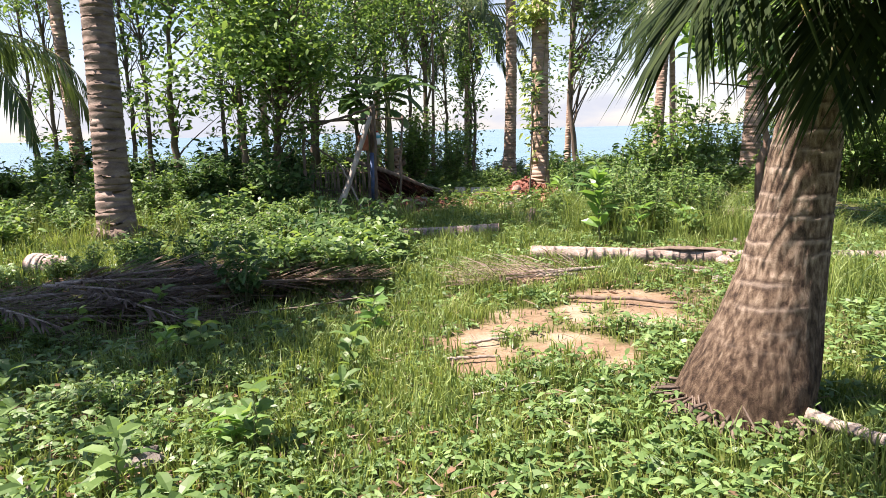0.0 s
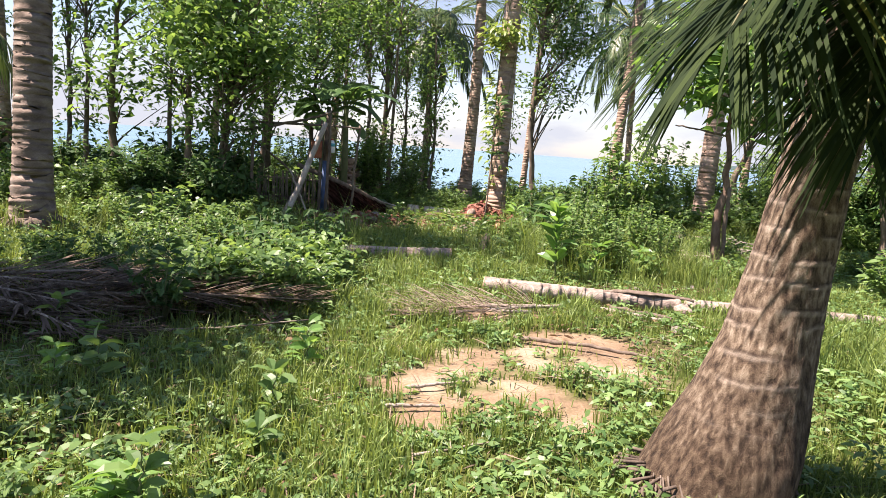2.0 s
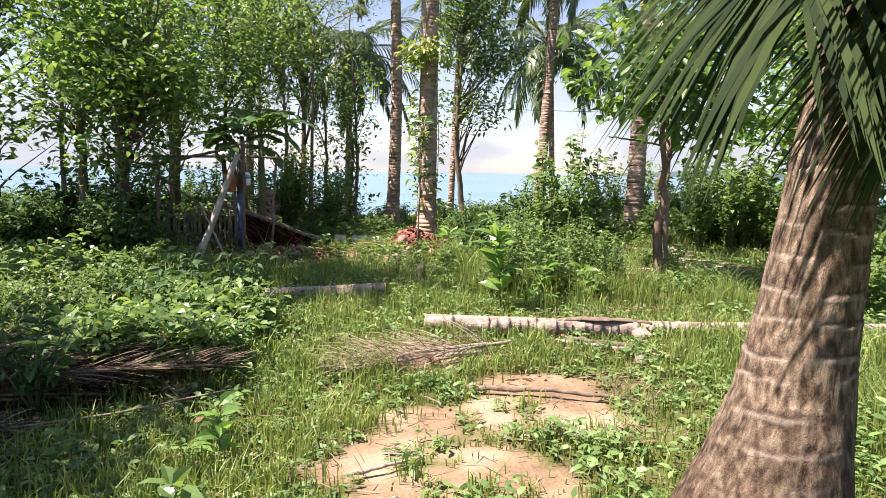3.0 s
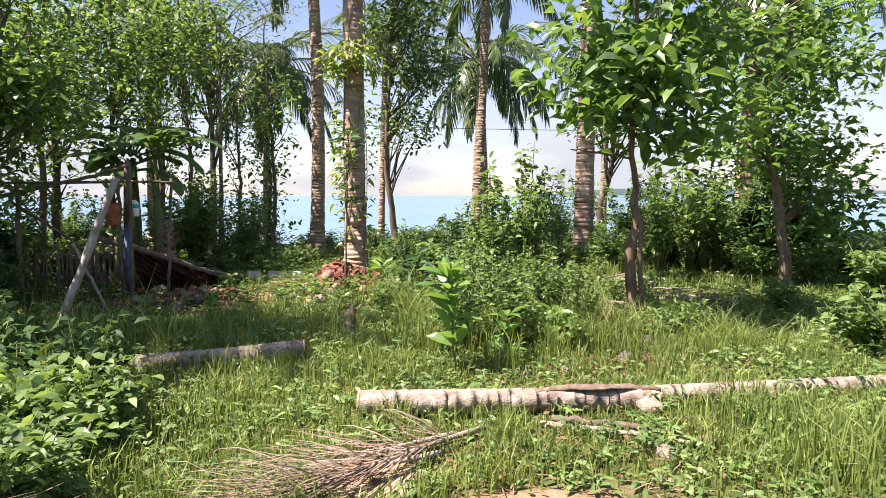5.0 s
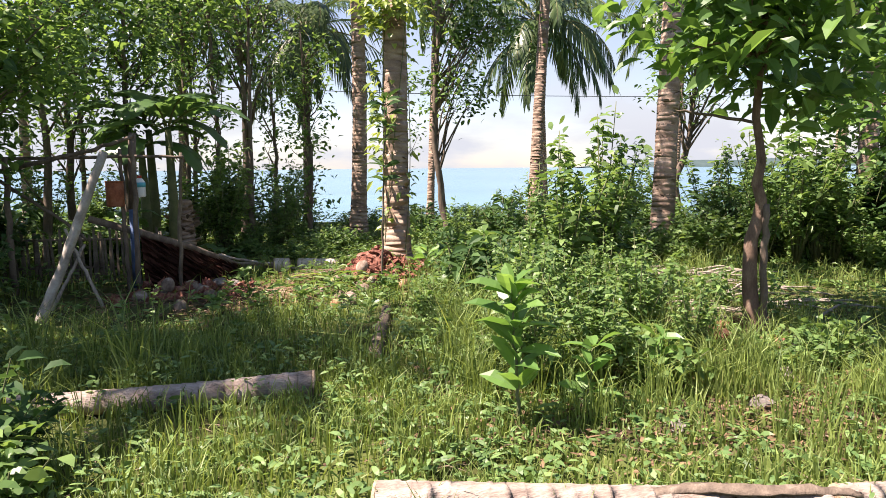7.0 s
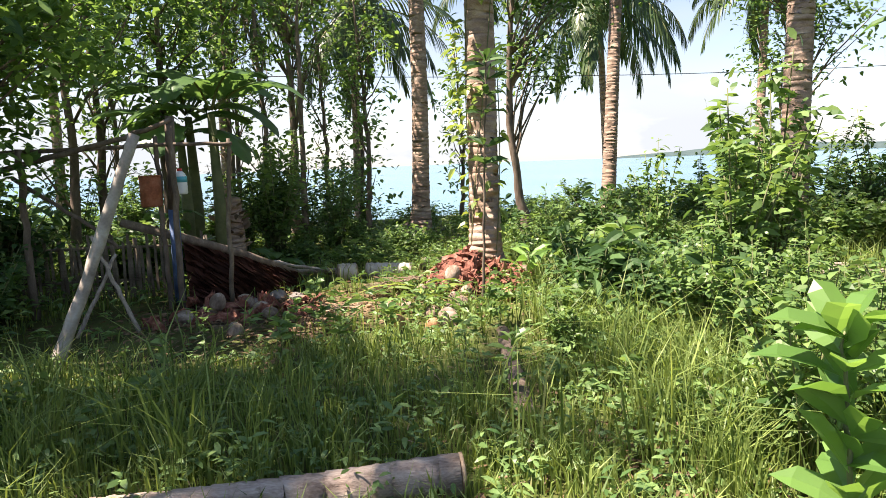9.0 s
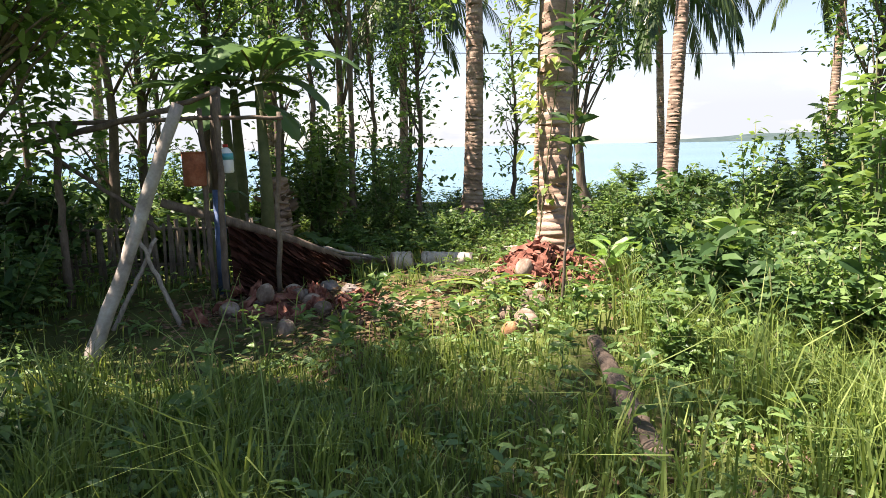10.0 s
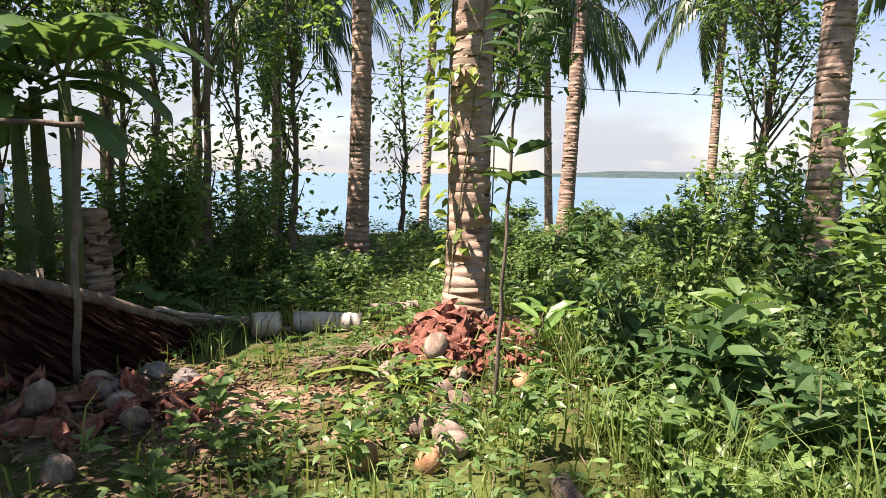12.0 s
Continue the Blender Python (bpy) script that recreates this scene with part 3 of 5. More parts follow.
def near_palm():
    """The short stout palm beside the path, with its swollen foot and low hanging fronds."""
    x, y = 3.17, 6.62
    ob = thing("coconut_palm", x, y, gz(x, y) - 0.04, "stout leaning coconut palm with swollen fibrous base and low drooping fronds", "palm tree")
    zs = np.array([0, 0.12, 0.3, 0.55, 0.85, 1.2, 1.6, 2.05, 2.45, 2.85])
    cx = np.array([-0.03, 0.0, 0.05, 0.11, 0.166, 0.208, 0.252, 0.315, 0.385, 0.45])
    rr = np.array([0.37, 0.36, 0.33, 0.27, 0.215, 0.18, 0.16, 0.147, 0.14, 0.135])
    m, n = 240, 72
    z = np.linspace(0, zs[-1], m)
    a = np.linspace(0, 2 * np.pi, n, endpoint=False)
    Z, A = np.meshgrid(z, a, indexing="ij")
    rad = np.interp(Z, zs, rr)
    C, S = 1.6 * np.cos(A), 1.6 * np.sin(A)
    swell = 0.03 * np.sin(3 * A + 1.3 * Z) + 0.02 * np.sin(5 * A - 2.1 * Z + 1.0) * smooth(1.0, 0.2, Z)
    fibre = 0.014 * (vnoise(C * 9 + 40, S * 9 + Z * 1.4, 1.0) - 0.5) * smooth(1.3, 0.3, Z) + 0.010 * (vnoise(C * 17, S * 17 + Z * 6, 1.0) - 0.5)
    lip, crack = np.zeros_like(Z), np.zeros_like(Z)
    zc, k = 0.42, 0
    while zc < zs[-1]:
        line = zc + 0.022 * np.sin(A + 0.5 * k) + 0.006 * np.sin(3 * A + 2.2 * k) + 0.02 * (vnoise(C * 2 + 9 * k, S * 2, 1.0) - 0.5)
        bold = smooth(0.3, 0.62, vnoise(C * 1.1 + 5 * k, S * 1.1 + 3 * k, 1.0)) * smooth(0.35, 0.9, zc)
        lip = np.maximum(lip, bold * np.exp(-((Z - line + 0.012) / 0.010) ** 2))
        crack = np.maximum(crack, bold * np.exp(-((Z - line - 0.004) / 0.007) ** 2))
        zc += RNG.uniform(0.075, 0.135)
        k += 1
    R2 = rad * (1 + swell) + fibre + 0.004 * lip - 0.004 * crack
    v = np.stack([np.interp(Z, zs, cx) + R2 * np.cos(A), Z * 0.02 + R2 * np.sin(A), Z], -1).reshape(-1, 3)
    i, j = np.meshgrid(np.arange(m - 1), np.arange(n), indexing="ij")
    k = (j + 1) % n
    q = np.stack([i * n + j, i * n + k, (i + 1) * n + k, (i + 1) * n + j], -1).reshape(-1, 4)
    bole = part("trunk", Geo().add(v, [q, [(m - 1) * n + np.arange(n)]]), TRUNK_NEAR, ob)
    for name, val in (("scar_lip", 0.42 * lip), ("scar_crack", 0.75 * crack)):
        at = bole.data.attributes.new(name, "FLOAT", "POINT")
        at.data.foreach_set("value", val.ravel().astype(np.float32))
    roots = Geo()
    for k in range(60):
        a = RNG.uniform(0, 6.28)
        e = RNG.uniform(0.39, 0.47)
        tube(roots, [(math.cos(a) * 0.34, math.sin(a) * 0.34, RNG.uniform(0.08, 0.2)), (math.cos(a + 0.2) * 0.39, math.sin(a + 0.2) * 0.39, 0.08), (math.cos(a + 0.16) * e, math.sin(a + 0.16) * e, 0.0)], [0.004, 0.007, 0.005], 5)
    for k in range(46):
        a, w = RNG.uniform(2.4, 5.6), RNG.uniform(-0.25, 0.25)
        e, h = RNG.uniform(0.40, 0.50), RNG.uniform(0.06, 0.17)
        tube(roots, [(math.cos(a) * 0.35, math.sin(a) * 0.35, h), (math.cos(a + w * 0.5) * e, math.sin(a + w * 0.5) * e, h * 0.9), (math.cos(a + w) * (e + 0.03), math.sin(a + w) * (e + 0.03), 0.0)], [0.008, 0.011, 0.007], 5, 0.08)
    part("root_mat", roots, BARK, ob, kind="stuff")
    top = Vector((0.44, 0.06, 2.74))
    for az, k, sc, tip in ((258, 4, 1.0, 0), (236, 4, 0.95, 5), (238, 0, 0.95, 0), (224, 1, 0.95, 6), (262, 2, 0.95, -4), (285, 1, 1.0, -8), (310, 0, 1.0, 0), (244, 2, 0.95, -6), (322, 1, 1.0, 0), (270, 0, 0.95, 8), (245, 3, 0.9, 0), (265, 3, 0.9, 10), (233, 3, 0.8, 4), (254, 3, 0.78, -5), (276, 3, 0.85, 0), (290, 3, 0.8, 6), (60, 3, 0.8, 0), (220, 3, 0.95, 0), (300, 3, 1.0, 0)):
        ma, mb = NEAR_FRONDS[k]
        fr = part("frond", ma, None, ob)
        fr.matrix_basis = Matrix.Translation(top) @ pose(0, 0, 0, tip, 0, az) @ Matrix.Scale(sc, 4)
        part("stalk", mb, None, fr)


near_palm()
palm(-4.0, 12.2, 9.5, 0.24, 0.18, (-0.1, 0.6), "tall grey coconut palm standing in shrubs beside dead fronds", 34, scale=0.7, seed=1, flare=1.35, mat=GREY_TRUNK)
palm(1.95, 23.3, 9.0, 0.19, 0.13, (-0.05, 0.2), "slim coconut palm with curved dark foot", 9, bow=0.14, seed=2, flare=1.6)
palm(2.63, 18.05, 10.0, 0.20, 0.165, (0.05, 0.2), "tall ringed coconut palm with husk pile at its foot", 9, seed=3, flare=1.35)
palm(7.75, 19.5, 8.8, 0.22, 0.16, (0.25, 0.2), "pale ringed coconut palm among low weeds", 9, seed=4, flare=1.25)
palm(7.1, 26.6, 9.0, 0.19, 0.13, (0.5, 0.3), "slim pale coconut palm near the shore", 12, seed=5)
palm(9.6, 34.0, 8.3, 0.15, 0.11, (-0.3, 0.2), "shore palm with a full drooping crown", 34, seed=6, scale=1.3)
palm(0.45, 27.0, 5.6, 0.12, 0.09, (0.1, 0.2), "short slim shore palm with hanging fronds", 26, seed=7, scale=0.95)
palm(-2.6, 25.6, 6.2, 0.13, 0.10, (0.1, 0.1), "slim dark shore palm with a drooping crown", 24, seed=15, scale=0.95)
palm(13.2, 30.0, 7.4, 0.15, 0.11, (0.2, 0.1), "shore palm with drooping fronds", 22, seed=8, scale=0.95)
palm(-8.8, 18.5, 9.0, 0.17, 0.13, (-0.4, 0.2), "slim grey coconut palm in the thicket", 14, seed=9)
palm(-7.9, 14.3, 3.3, 0.16, 0.13, (-0.1, 0.0), "low young palm with arching pale fronds", 16, seed=10, scale=0.9)
palm(-7.2, 27.0, 6.0, 0.14, 0.10, (0.2, 0.0), "slim shore palm behind the saplings", 16, seed=11, scale=0.85)
palm(4.4, 30.5, 8.0, 0.13, 0.10, (0.3, 0.0), "slim dark shore palm", 16, seed=12, scale=0.9)
palm(16.0, 25.5, 8.0, 0.16, 0.12, (0.3, 0.0), "coconut palm beyond the weeds", 18, seed=13)
palm(11.2, 18.6, 6.4, 0.17, 0.13, (0.2, 0.3), "coconut palm with pale trunk behind broad-leaved trees", 16, seed=14)

# ---- broad-leaved trees and shrubs ----


def crown_points(blobs, n, rg):
    pts = []
    tot = sum(b[3] * b[4] for b in blobs)
    for cx, cy, cz, rx, rz in blobs:
        k = max(3, int(n * rx * rz / tot))
        d = unit(rg.normal(size=(k, 3))) * (rg.random((k, 1)) ** 0.42)
        d *= rg.uniform(0.55, 1.42, (k, 1))
        pts.append(np.array([cx, cy, cz]) + d * np.array([rx, rx, rz]))
    return np.concatenate(pts)


def tree(x, y, trunk, r0, blobs, twigs, per, size, label, leafmat, barkmat=None, name="tree", broad=False, cluster=0.32, aspect=0.45, seed=0, category="tree", droop=0.25, limb_every=5, limb_from=0.25):
    """A tapered trunk, limbs to the crown, and leaves in clumps at the twig ends."""
    rg = np.random.default_rng(seed + 100)
    ob = thing(name, x, y, gz(x, y) - 0.03, label, category)
    trunk = np.asarray(trunk, float)
    s, q = np.linspace(0, 1, len(trunk)), np.linspace(0, 1, 16)
    path = np.stack([np.interp(q, s, trunk[:, k]) for k in range(3)], -1)
    path[1:-1, :2] += rg.normal(size=(14, 2)) * r0 * 0.22
    tg = tube(Geo(), path, r0 * (1.0 - 0.72 * q) + r0 * 0.35 * np.exp(-q * 18), 10, 0.05)
    ends = crown_points(blobs, twigs, rg)
    limbs = Geo()
    for e in ends[::limb_every]:
        a = path[min(15, max(4, int(15 * min(1.0, max(limb_from, (e[2] - 0.35 * np.hypot(*(e[:2] - path[8, :2]))) / max(0.3, path[-1, 2]))))))]
        mid = (a + e) / 2 + rg.normal(size=3) * 0.1 + np.array([0, 0, 0.12])
        tube(limbs, [a, (a + mid) / 2 + rg.normal(size=3) * 0.04, mid, e], [r0 * 0.26, r0 * 0.2, r0 * 0.14, r0 * 0.05], 5)
    part("trunk", tg, barkmat or BARK, ob)
    part("branching", limbs, barkmat or BARK, ob, kind="stuff")
    n = len(ends)
    base = np.repeat(ends, per, axis=0) + rg.normal(size=(n * per, 3)) * cluster * np.array([1, 1, 0.6])
    way = rg.normal(size=(n * per, 3)) * np.array([1, 1, 0.45]) + np.array([0, 0, 0.05])
    L = size * rg.uniform(0.65, 1.25, n * per)
    part("crown", leaves(Geo(), base, way, L, L * aspect, 0.2, droop, broad), leafmat, ob, smooth=False, kind="stuff")
    return ob


tree(-3.1, 16.3, [(0, 0, 0), (0.2, 0, 1.4), (0.6, 0.0, 3.0), (0.9, 0, 5.2)], 0.10, [(0.3, -0.1, 1.8, 0.8, 0.5), (0.5, -0.6, 3.0, 1.4, 0.8), (1.2, -0.4, 3.1, 0.9, 0.6), (0.3, -0.4, 4.5, 1.2, 1.0), (-0.2, -0.3, 3.6, 1.0, 0.8), (0.9, 0.8, 2.9, 1.0, 0.45), (0.2, 0.8, 2.5, 0.8, 0.4)], 350, 20, 0.145, "dense green tree shading the shelter", TREE_MID, seed=1, cluster=0.24, aspect=0.5)
tree(-5.4, 7.6, [(0, 0, 0), (0.1, 0, 3.0), (0.2, 0.1, 7.5)], 0.16, [(0.3, 0, 5.0, 1.4, 0.9), (-0.5, 0.4, 6.0, 1.5, 1.1), (0.7, -0.5, 6.8, 1.6, 1.1), (0.2, 0.3, 7.8, 1.5, 1.1)], 340, 15, 0.24, "spreading tree that shades the heap of fronds", TREE_DARK, seed=60)
tree(-5.4, 17.0, [(0, 0, 0), (-0.1, 0, 2.0), (0.1, 0.1, 5.0)], 0.10, [(0, 0, 2.6, 1.0, 0.8), (0.3, 0, 4.4, 1.2, 1.0), (-0.4, 0, 5.6, 1.1, 0.8)], 100, 14, 0.21, "bushy green tree in the thicket", TREE_MID, seed=2)
tree(-3.3, 20.5, [(0, 0, 0), (0.1, 0, 2.0), (0.0, 0.1, 5.5)], 0.09, [(0, 0, 3.0, 1.2, 1.0), (0.4, 0, 4.6, 1.5, 1.3), (-0.5, 0, 6.2, 1.6, 1.0)], 170, 16, 0.15, "slender mid-green tree behind the shelter", TREE_MID, seed=3, cluster=0.24)
tree(-0.7, 23.5, [(0, 0, 0), (0.1, 0, 2.4), (-0.1, 0.1, 7.5)], 0.11, [(0, 0, 5.2, 1.6, 0.8), (0.9, 0, 6.4, 1.5, 0.7), (-0.9, 0, 6.8, 1.6, 0.8), (0.2, 0, 7.8, 1.7, 0.9), (0.8, 0, 4.2, 0.8, 0.5)], 240, 26, 0.10, "tall feathery light-green tree behind the shelter", FEATHER, seed=4, aspect=0.3, cluster=0.26)
tree(3.95, 21.8, [(0, 0, 0), (-0.3, 0, 2.0), (-0.1, 0, 6.5)], 0.10, [(0.2, 0, 3.5, 0.8, 0.6), (0.5, 0, 4.6, 1.0, 0.7), (0.1, 0, 5.8, 1.2, 0.8), (0.7, 0, 6.9, 1.3, 0.8)], 300, 16, 0.15, "dark leafy tree close behind a coconut palm", TREE_DARK, seed=5)
tree(10.8, 25.0, [(0, 0, 0), (-0.1, 0, 1.2), (0.35, 0, 2.6), (0.5, 0, 5.8)], 0.14, [(0.3, 0, 3.6, 1.0, 0.6), (0.9, 0, 4.6, 1.3, 0.8), (0.0, 0, 5.4, 1.3, 0.9), (0.8, 0, 6.4, 1.3, 0.8)], 210, 15, 0.16, "crooked shore tree with dark upper crown", TREE_DARK, seed=6)
tree(5.78, 13.45, [(0, 0, 0), (-0.02, 0, 1.0), (0.03, 0.0, 1.45), (-0.06, 0, 2.2), (0.0, 0, 4.2)], 0.075, [(-0.6, -0.1, 2.75, 0.7, 0.45), (0.5, 0, 2.6, 0.7, 0.5), (-0.3, 0, 3.4, 0.95, 0.5), (0.8, -0.1, 3.5, 0.9, 0.5), (0.1, 0, 4.3, 1.2, 0.7), (-0.2, -0.3, 3.0, 0.9, 0.5), (0.6, 0.5, 3.0, 1.1, 0.6)], 170, 10, 0.25, "young broad-leaved tree tied to a stake, ringed with husks", BIGLEAF, RED_BARK, limb_from=0.8, broad=True, seed=7, cluster=0.2, aspect=0.5, limb_every=8)
tree(9.7, 15.6, [(0, 0, 0), (-0.1, 0, 1.5), (-0.5, 0, 3.0), (-0.4, 0, 4.4)], 0.10, [(-0.9, 0, 2.6, 1.0, 0.6), (-0.3, 0, 3.5, 1.2, 0.7), (0.4, 0, 2.2, 1.0, 0.7), (0.2, 0, 4.4, 1.4, 0.8), (0.8, 0, 1.4, 1.0, 0.8)], 200, 12, 0.22, "spreading broad-leaved tree with bare branches", BIGLEAF, BARK, broad=True, seed=8, cluster=0.24, aspect=0.5)
tree(-3.7, 16.4, [(0, 0, 0), (0.1, 0, 1.6), (0.0, 0, 4.2)], 0.09, [(0.2, 0, 2.7, 1.1, 0.6), (0.0, 0.1, 3.6, 1.3, 0.7), (0.3, -0.1, 4.4, 1.3, 0.7)], 60, 16, 0.17, "low dense tree shading the shelter", TREE_DARK, seed=55)
tree(-2.9, 18.7, [(0, 0, 0), (0.1, 0, 2), (0, 0, 5.4)], 0.08, [(0, 0, 1.9, 0.6, 0.4), (0.3, 0, 3.4, 1.3, 0.7), (-0.3, 0, 4.6, 1.5, 0.9), (0.9, 0, 4.2, 1.2, 0.7), (0.5, 0, 5.8, 1.4, 0.8)], 110, 16, 0.15, "leafy mid-green tree behind the bamboo fence", TREE_MID, seed=51)
tree(-1.7, 22.3, [(0, 0, 0), (0.1, 0, 2), (0.1, 0, 5.2)], 0.07, [(0.2, 0, 2.8, 0.7, 0.4), (-0.3, 0, 3.9, 1.2, 0.6), (0.3, 0, 5.0, 1.4, 0.8), (0.1, -0.2, 6.0, 1.2, 0.7)], 130, 17, 0.14, "slender leafy tree behind banana plants", TREE_MID, seed=52)
tree(-0.2, 21.4, [(0, 0, 0), (0.05, 0, 2), (0.15, 0, 5.4)], 0.07, [(0.2, 0, 1.8, 0.5, 0.3), (0.1, 0, 3.8, 0.8, 0.5), (0.0, 0, 5.0, 1.3, 0.8), (-0.4, 0, 6.0, 1.2, 0.7)], 50, 16, 0.14, "slender dark-stemmed tree behind banana plants", TREE_MID, seed=53)
tree(-2.0, 19.6, [(0, 0, 0), (0.1, 0, 2.2), (0.2, 0, 5.6)], 0.07, [(0.1, 0, 2.6, 0.8, 0.4), (-0.2, 0, 3.5, 1.3, 0.7), (0.5, -0.2, 4.3, 1.4, 0.8), (0.0, 0, 5.4, 1.5, 0.8)], 130, 17, 0.15, "leafy tree standing behind the shelter fence", TREE_DARK, seed=56, cluster=0.24)
tree(13.5, 21.0, [(0, 0, 0), (0.1, 0, 2), (0, 0, 5)], 0.12, [(0, 0, 2.4, 1.8, 1.4), (0.5, 0, 4.4, 2.0, 1.4)], 240, 15, 0.19, "bushy tree beyond the clearing", TREE_MID, seed=9)
for k, (x, y, h, w) in enumerate(((-9.8, 19.0, 8.0, 0.75), (-7.9, 19.4, 8.5, 0.7), (-7.0, 18.6, 7.5, 0.9), (-5.6, 19.8, 8.2, 0.9), (-6.3, 22.5, 7.8, 0.9), (-11.5, 20.5, 8.5, 1.0), (-0.9, 21.6, 6.0, 0.55), (0.9, 22.2, 4.6, 0.5), (-4.3, 23.5, 7.5, 0.9), (-2.2, 25.0, 7.0, 0.8), (-12.5, 17.0, 8.0, 1.1), (3.1, 26.0, 4.4, 0.55), (-0.1, 24.2, 5.4, 0.6), (0.6, 25.4, 5.0, 0.55))):
    tree(x, y, [(0, 0, 0), (0.1, 0, h * 0.4), (-0.05, 0, h)], 0.065, [(0, 0, h * 0.33, w * 0.7, 0.35), (0.1, 0, h * 0.48, w * 1.0, 0.5), (0, 0, h * 0.62, w * 1.25, 0.6), (-0.1, 0, h * 0.78, w * 1.3, 0.6), (0.1, 0, h * 0.94, w * 1.2, 0.7), (0.1, 0.1, h * 0.2, w * 0.5, 0.25)], 50 if x > -1.2 else 105, 14, 0.15, "slim dark-stemmed sapling in front of the sea", TREE_MID if k % 2 else TREE_DARK, name="sapling_tree", seed=20 + k, cluster=0.19, limb_every=2)


def shrub_variant(h, w, stems, n, size, leafmat, broad=False, seed=0):
    """Meshes for one shrub: stems fan out from the base, leaves sit along them."""
    rg = np.random.default_rng(seed + 500)
    sg, lg = Geo(), Geo()
    P, D = [], []
    for k in range(stems):
        a, rr = rg.uniform(0, 6.28), w * rg.uniform(0.15, 1.0)
        top = np.array([math.cos(a) * rr, math.sin(a) * rr, h * rg.uniform(0.55, 1.0)])
        mid = np.array([top[0] * 0.35, top[1] * 0.35, top[2] * 0.55])
        t = np.linspace(0, 1, 5)[:, None]
        pts = 2 * (1 - t) * t * mid + t ** 2 * top
        tube(sg, pts[::2], np.linspace(0.010, 0.003, 3) * (1 + h * 0.4), 3)
        m = max(4, n // stems)
        u = rg.uniform(0.25, 1.0, m)[:, None] ** 0.8
        b = 2 * (1 - u) * u * mid + u ** 2 * top
        P.append(b + rg.normal(size=(m, 3)) * 0.05)
        dd = rg.normal(size=(m, 3)) * np.array([1, 1, 0.35]) + np.array([0, 0, 0.25])
        D.append(dd)
    P, D = np.concatenate(P), np.concatenate(D)
    P[:, 2] = np.maximum(P[:, 2], 0.04)
    L = size * rg.uniform(0.6, 1.25, len(P))
    leaves(lg, P, D, L, L * 0.42, 0.2, 0.25, broad)
    ms, ml = sg.mesh("stems"), lg.mesh("leaf_mass", False)
    ms.materials.append(GREEN_STEM)
    ml.materials.append(leafmat)
    return ms, ml


SHRUBS = {
    "light": [shrub_variant(0.95, 0.55, 16, 490, 0.155, SHRUB, seed=k) for k in range(4)],
    "dark": [shrub_variant(1.25, 0.7, 16, 580, 0.17, SHRUB_DARK, seed=10 + k) for k in range(3)],
    "fine": [shrub_variant(0.75, 0.45, 14, 520, 0.088, SHRUB, seed=60 + k) for k in range(3)],
    "tall": [shrub_variant(2.2, 0.7, 11, 620, 0.16, SHRUB, seed=20 + k) for k in range(3)],
    "low": [shrub_variant(0.5, 0.38, 14, 270, 0.12, SHRUB, seed=30 + k) for k in range(4)],
    "deep": [shrub_variant(0.75, 0.42, 10, 190, 0.15, SHRUB_DARK, True, seed=70 + k) for k in range(3)],
    "broad": [shrub_variant(0.62, 0.34, 10, 230, 0.12, SHRUB, True, seed=40 + k) for k in range(3)],
}
SHRUB_WORDS = {
    "light": ("light green leafy shrub in the undergrowth", "shrub"), "dark": ("dark green dense shrub in the undergrowth", "shrub"),
    "fine": ("bushy light green weed with small leaves", "weed"),
    "tall": ("tall open shrub with pale green leaves", "shrub"), "low": ("low leafy weed clump in the grass", "weed"), "broad": ("broad-leaved weed growing out of the grass", "weed"), "deep": ("dark green weed with long broad leaves", "weed")}


def shrub(kind, x, y, scale=1.0, rg=random):
    ms, ml = SHRUBS[kind][rg.randrange(len(SHRUBS[kind]))]
    ob = thing("shrub" if kind in ("light", "dark", "tall") else "weed", x, y, gz(x, y) - 0.02, *SHRUB_WORDS[kind], group="undergrowth", turn=rg.uniform(0, 360))
    ob.scale = (scale * rg.uniform(0.9, 1.1),) * 2 + (scale * rg.uniform(0.85, 1.15),)
    part("woody_base", ms, None, ob, kind="stuff")
    part("foliage", ml, None, ob, kind="stuff")


def patch(kind, n, x0, x1, y0, y1, s0, s1, seed, keep_off=()):
    rg = random.Random(seed)
    done = 0
    while done < n:
        x, y = rg.uniform(x0, x1), rg.uniform(y0, y1)
        done += 1
        if any(math.hypot((x - a) / c, (y - b) / d) < 1 for a, b, c, d in keep_off):
            continue
        shrub(kind, x, y, rg.uniform(s0, s1), rg)


HUT = (-0.9, 17.2, 1.9, 1.3)
CLEAR = (1.1, 15.5, 1.3, 2.6)
LANE = (1.55, 10.5, 1.05, 4.5)
OFF = (HUT, CLEAR, LANE)
patch("light", 75, -10, -1.2, 11.2, 17.0, 0.5, 0.95, 1, OFF + ((-3.6, 10.6, 1.6, 1.3), (-1.9, 9.6, 2.2, 1.8), (-4.4, 11.9, 1.2, 1.2)))
patch("fine", 36, -3.6, 0.5, 11.4, 13.6, 0.4, 0.75, 21, OFF + ((-3.6, 11.5, 0.9, 1.4), (-2.6, 9.6, 1.8, 1.9), (0.35, 12.5, 1.5, 1.5)))
patch("fine", 30, -3.2, -0.1, 9.5, 11.4, 0.35, 0.72, 31, (LANE, (-3.4, 11.2, 0.9, 1.4)))
patch("low", 12, -0.6, 0.5, 9.5, 10.7, 0.8, 1.2, 32, (LANE,))
patch("broad", 18, -0.5, 0.5, 9.2, 10.8, 0.7, 1.05, 22, (LANE,))
patch("low", 16, -0.6, 0.5, 9.0, 11.0, 0.7, 1.1, 23, (LANE,))
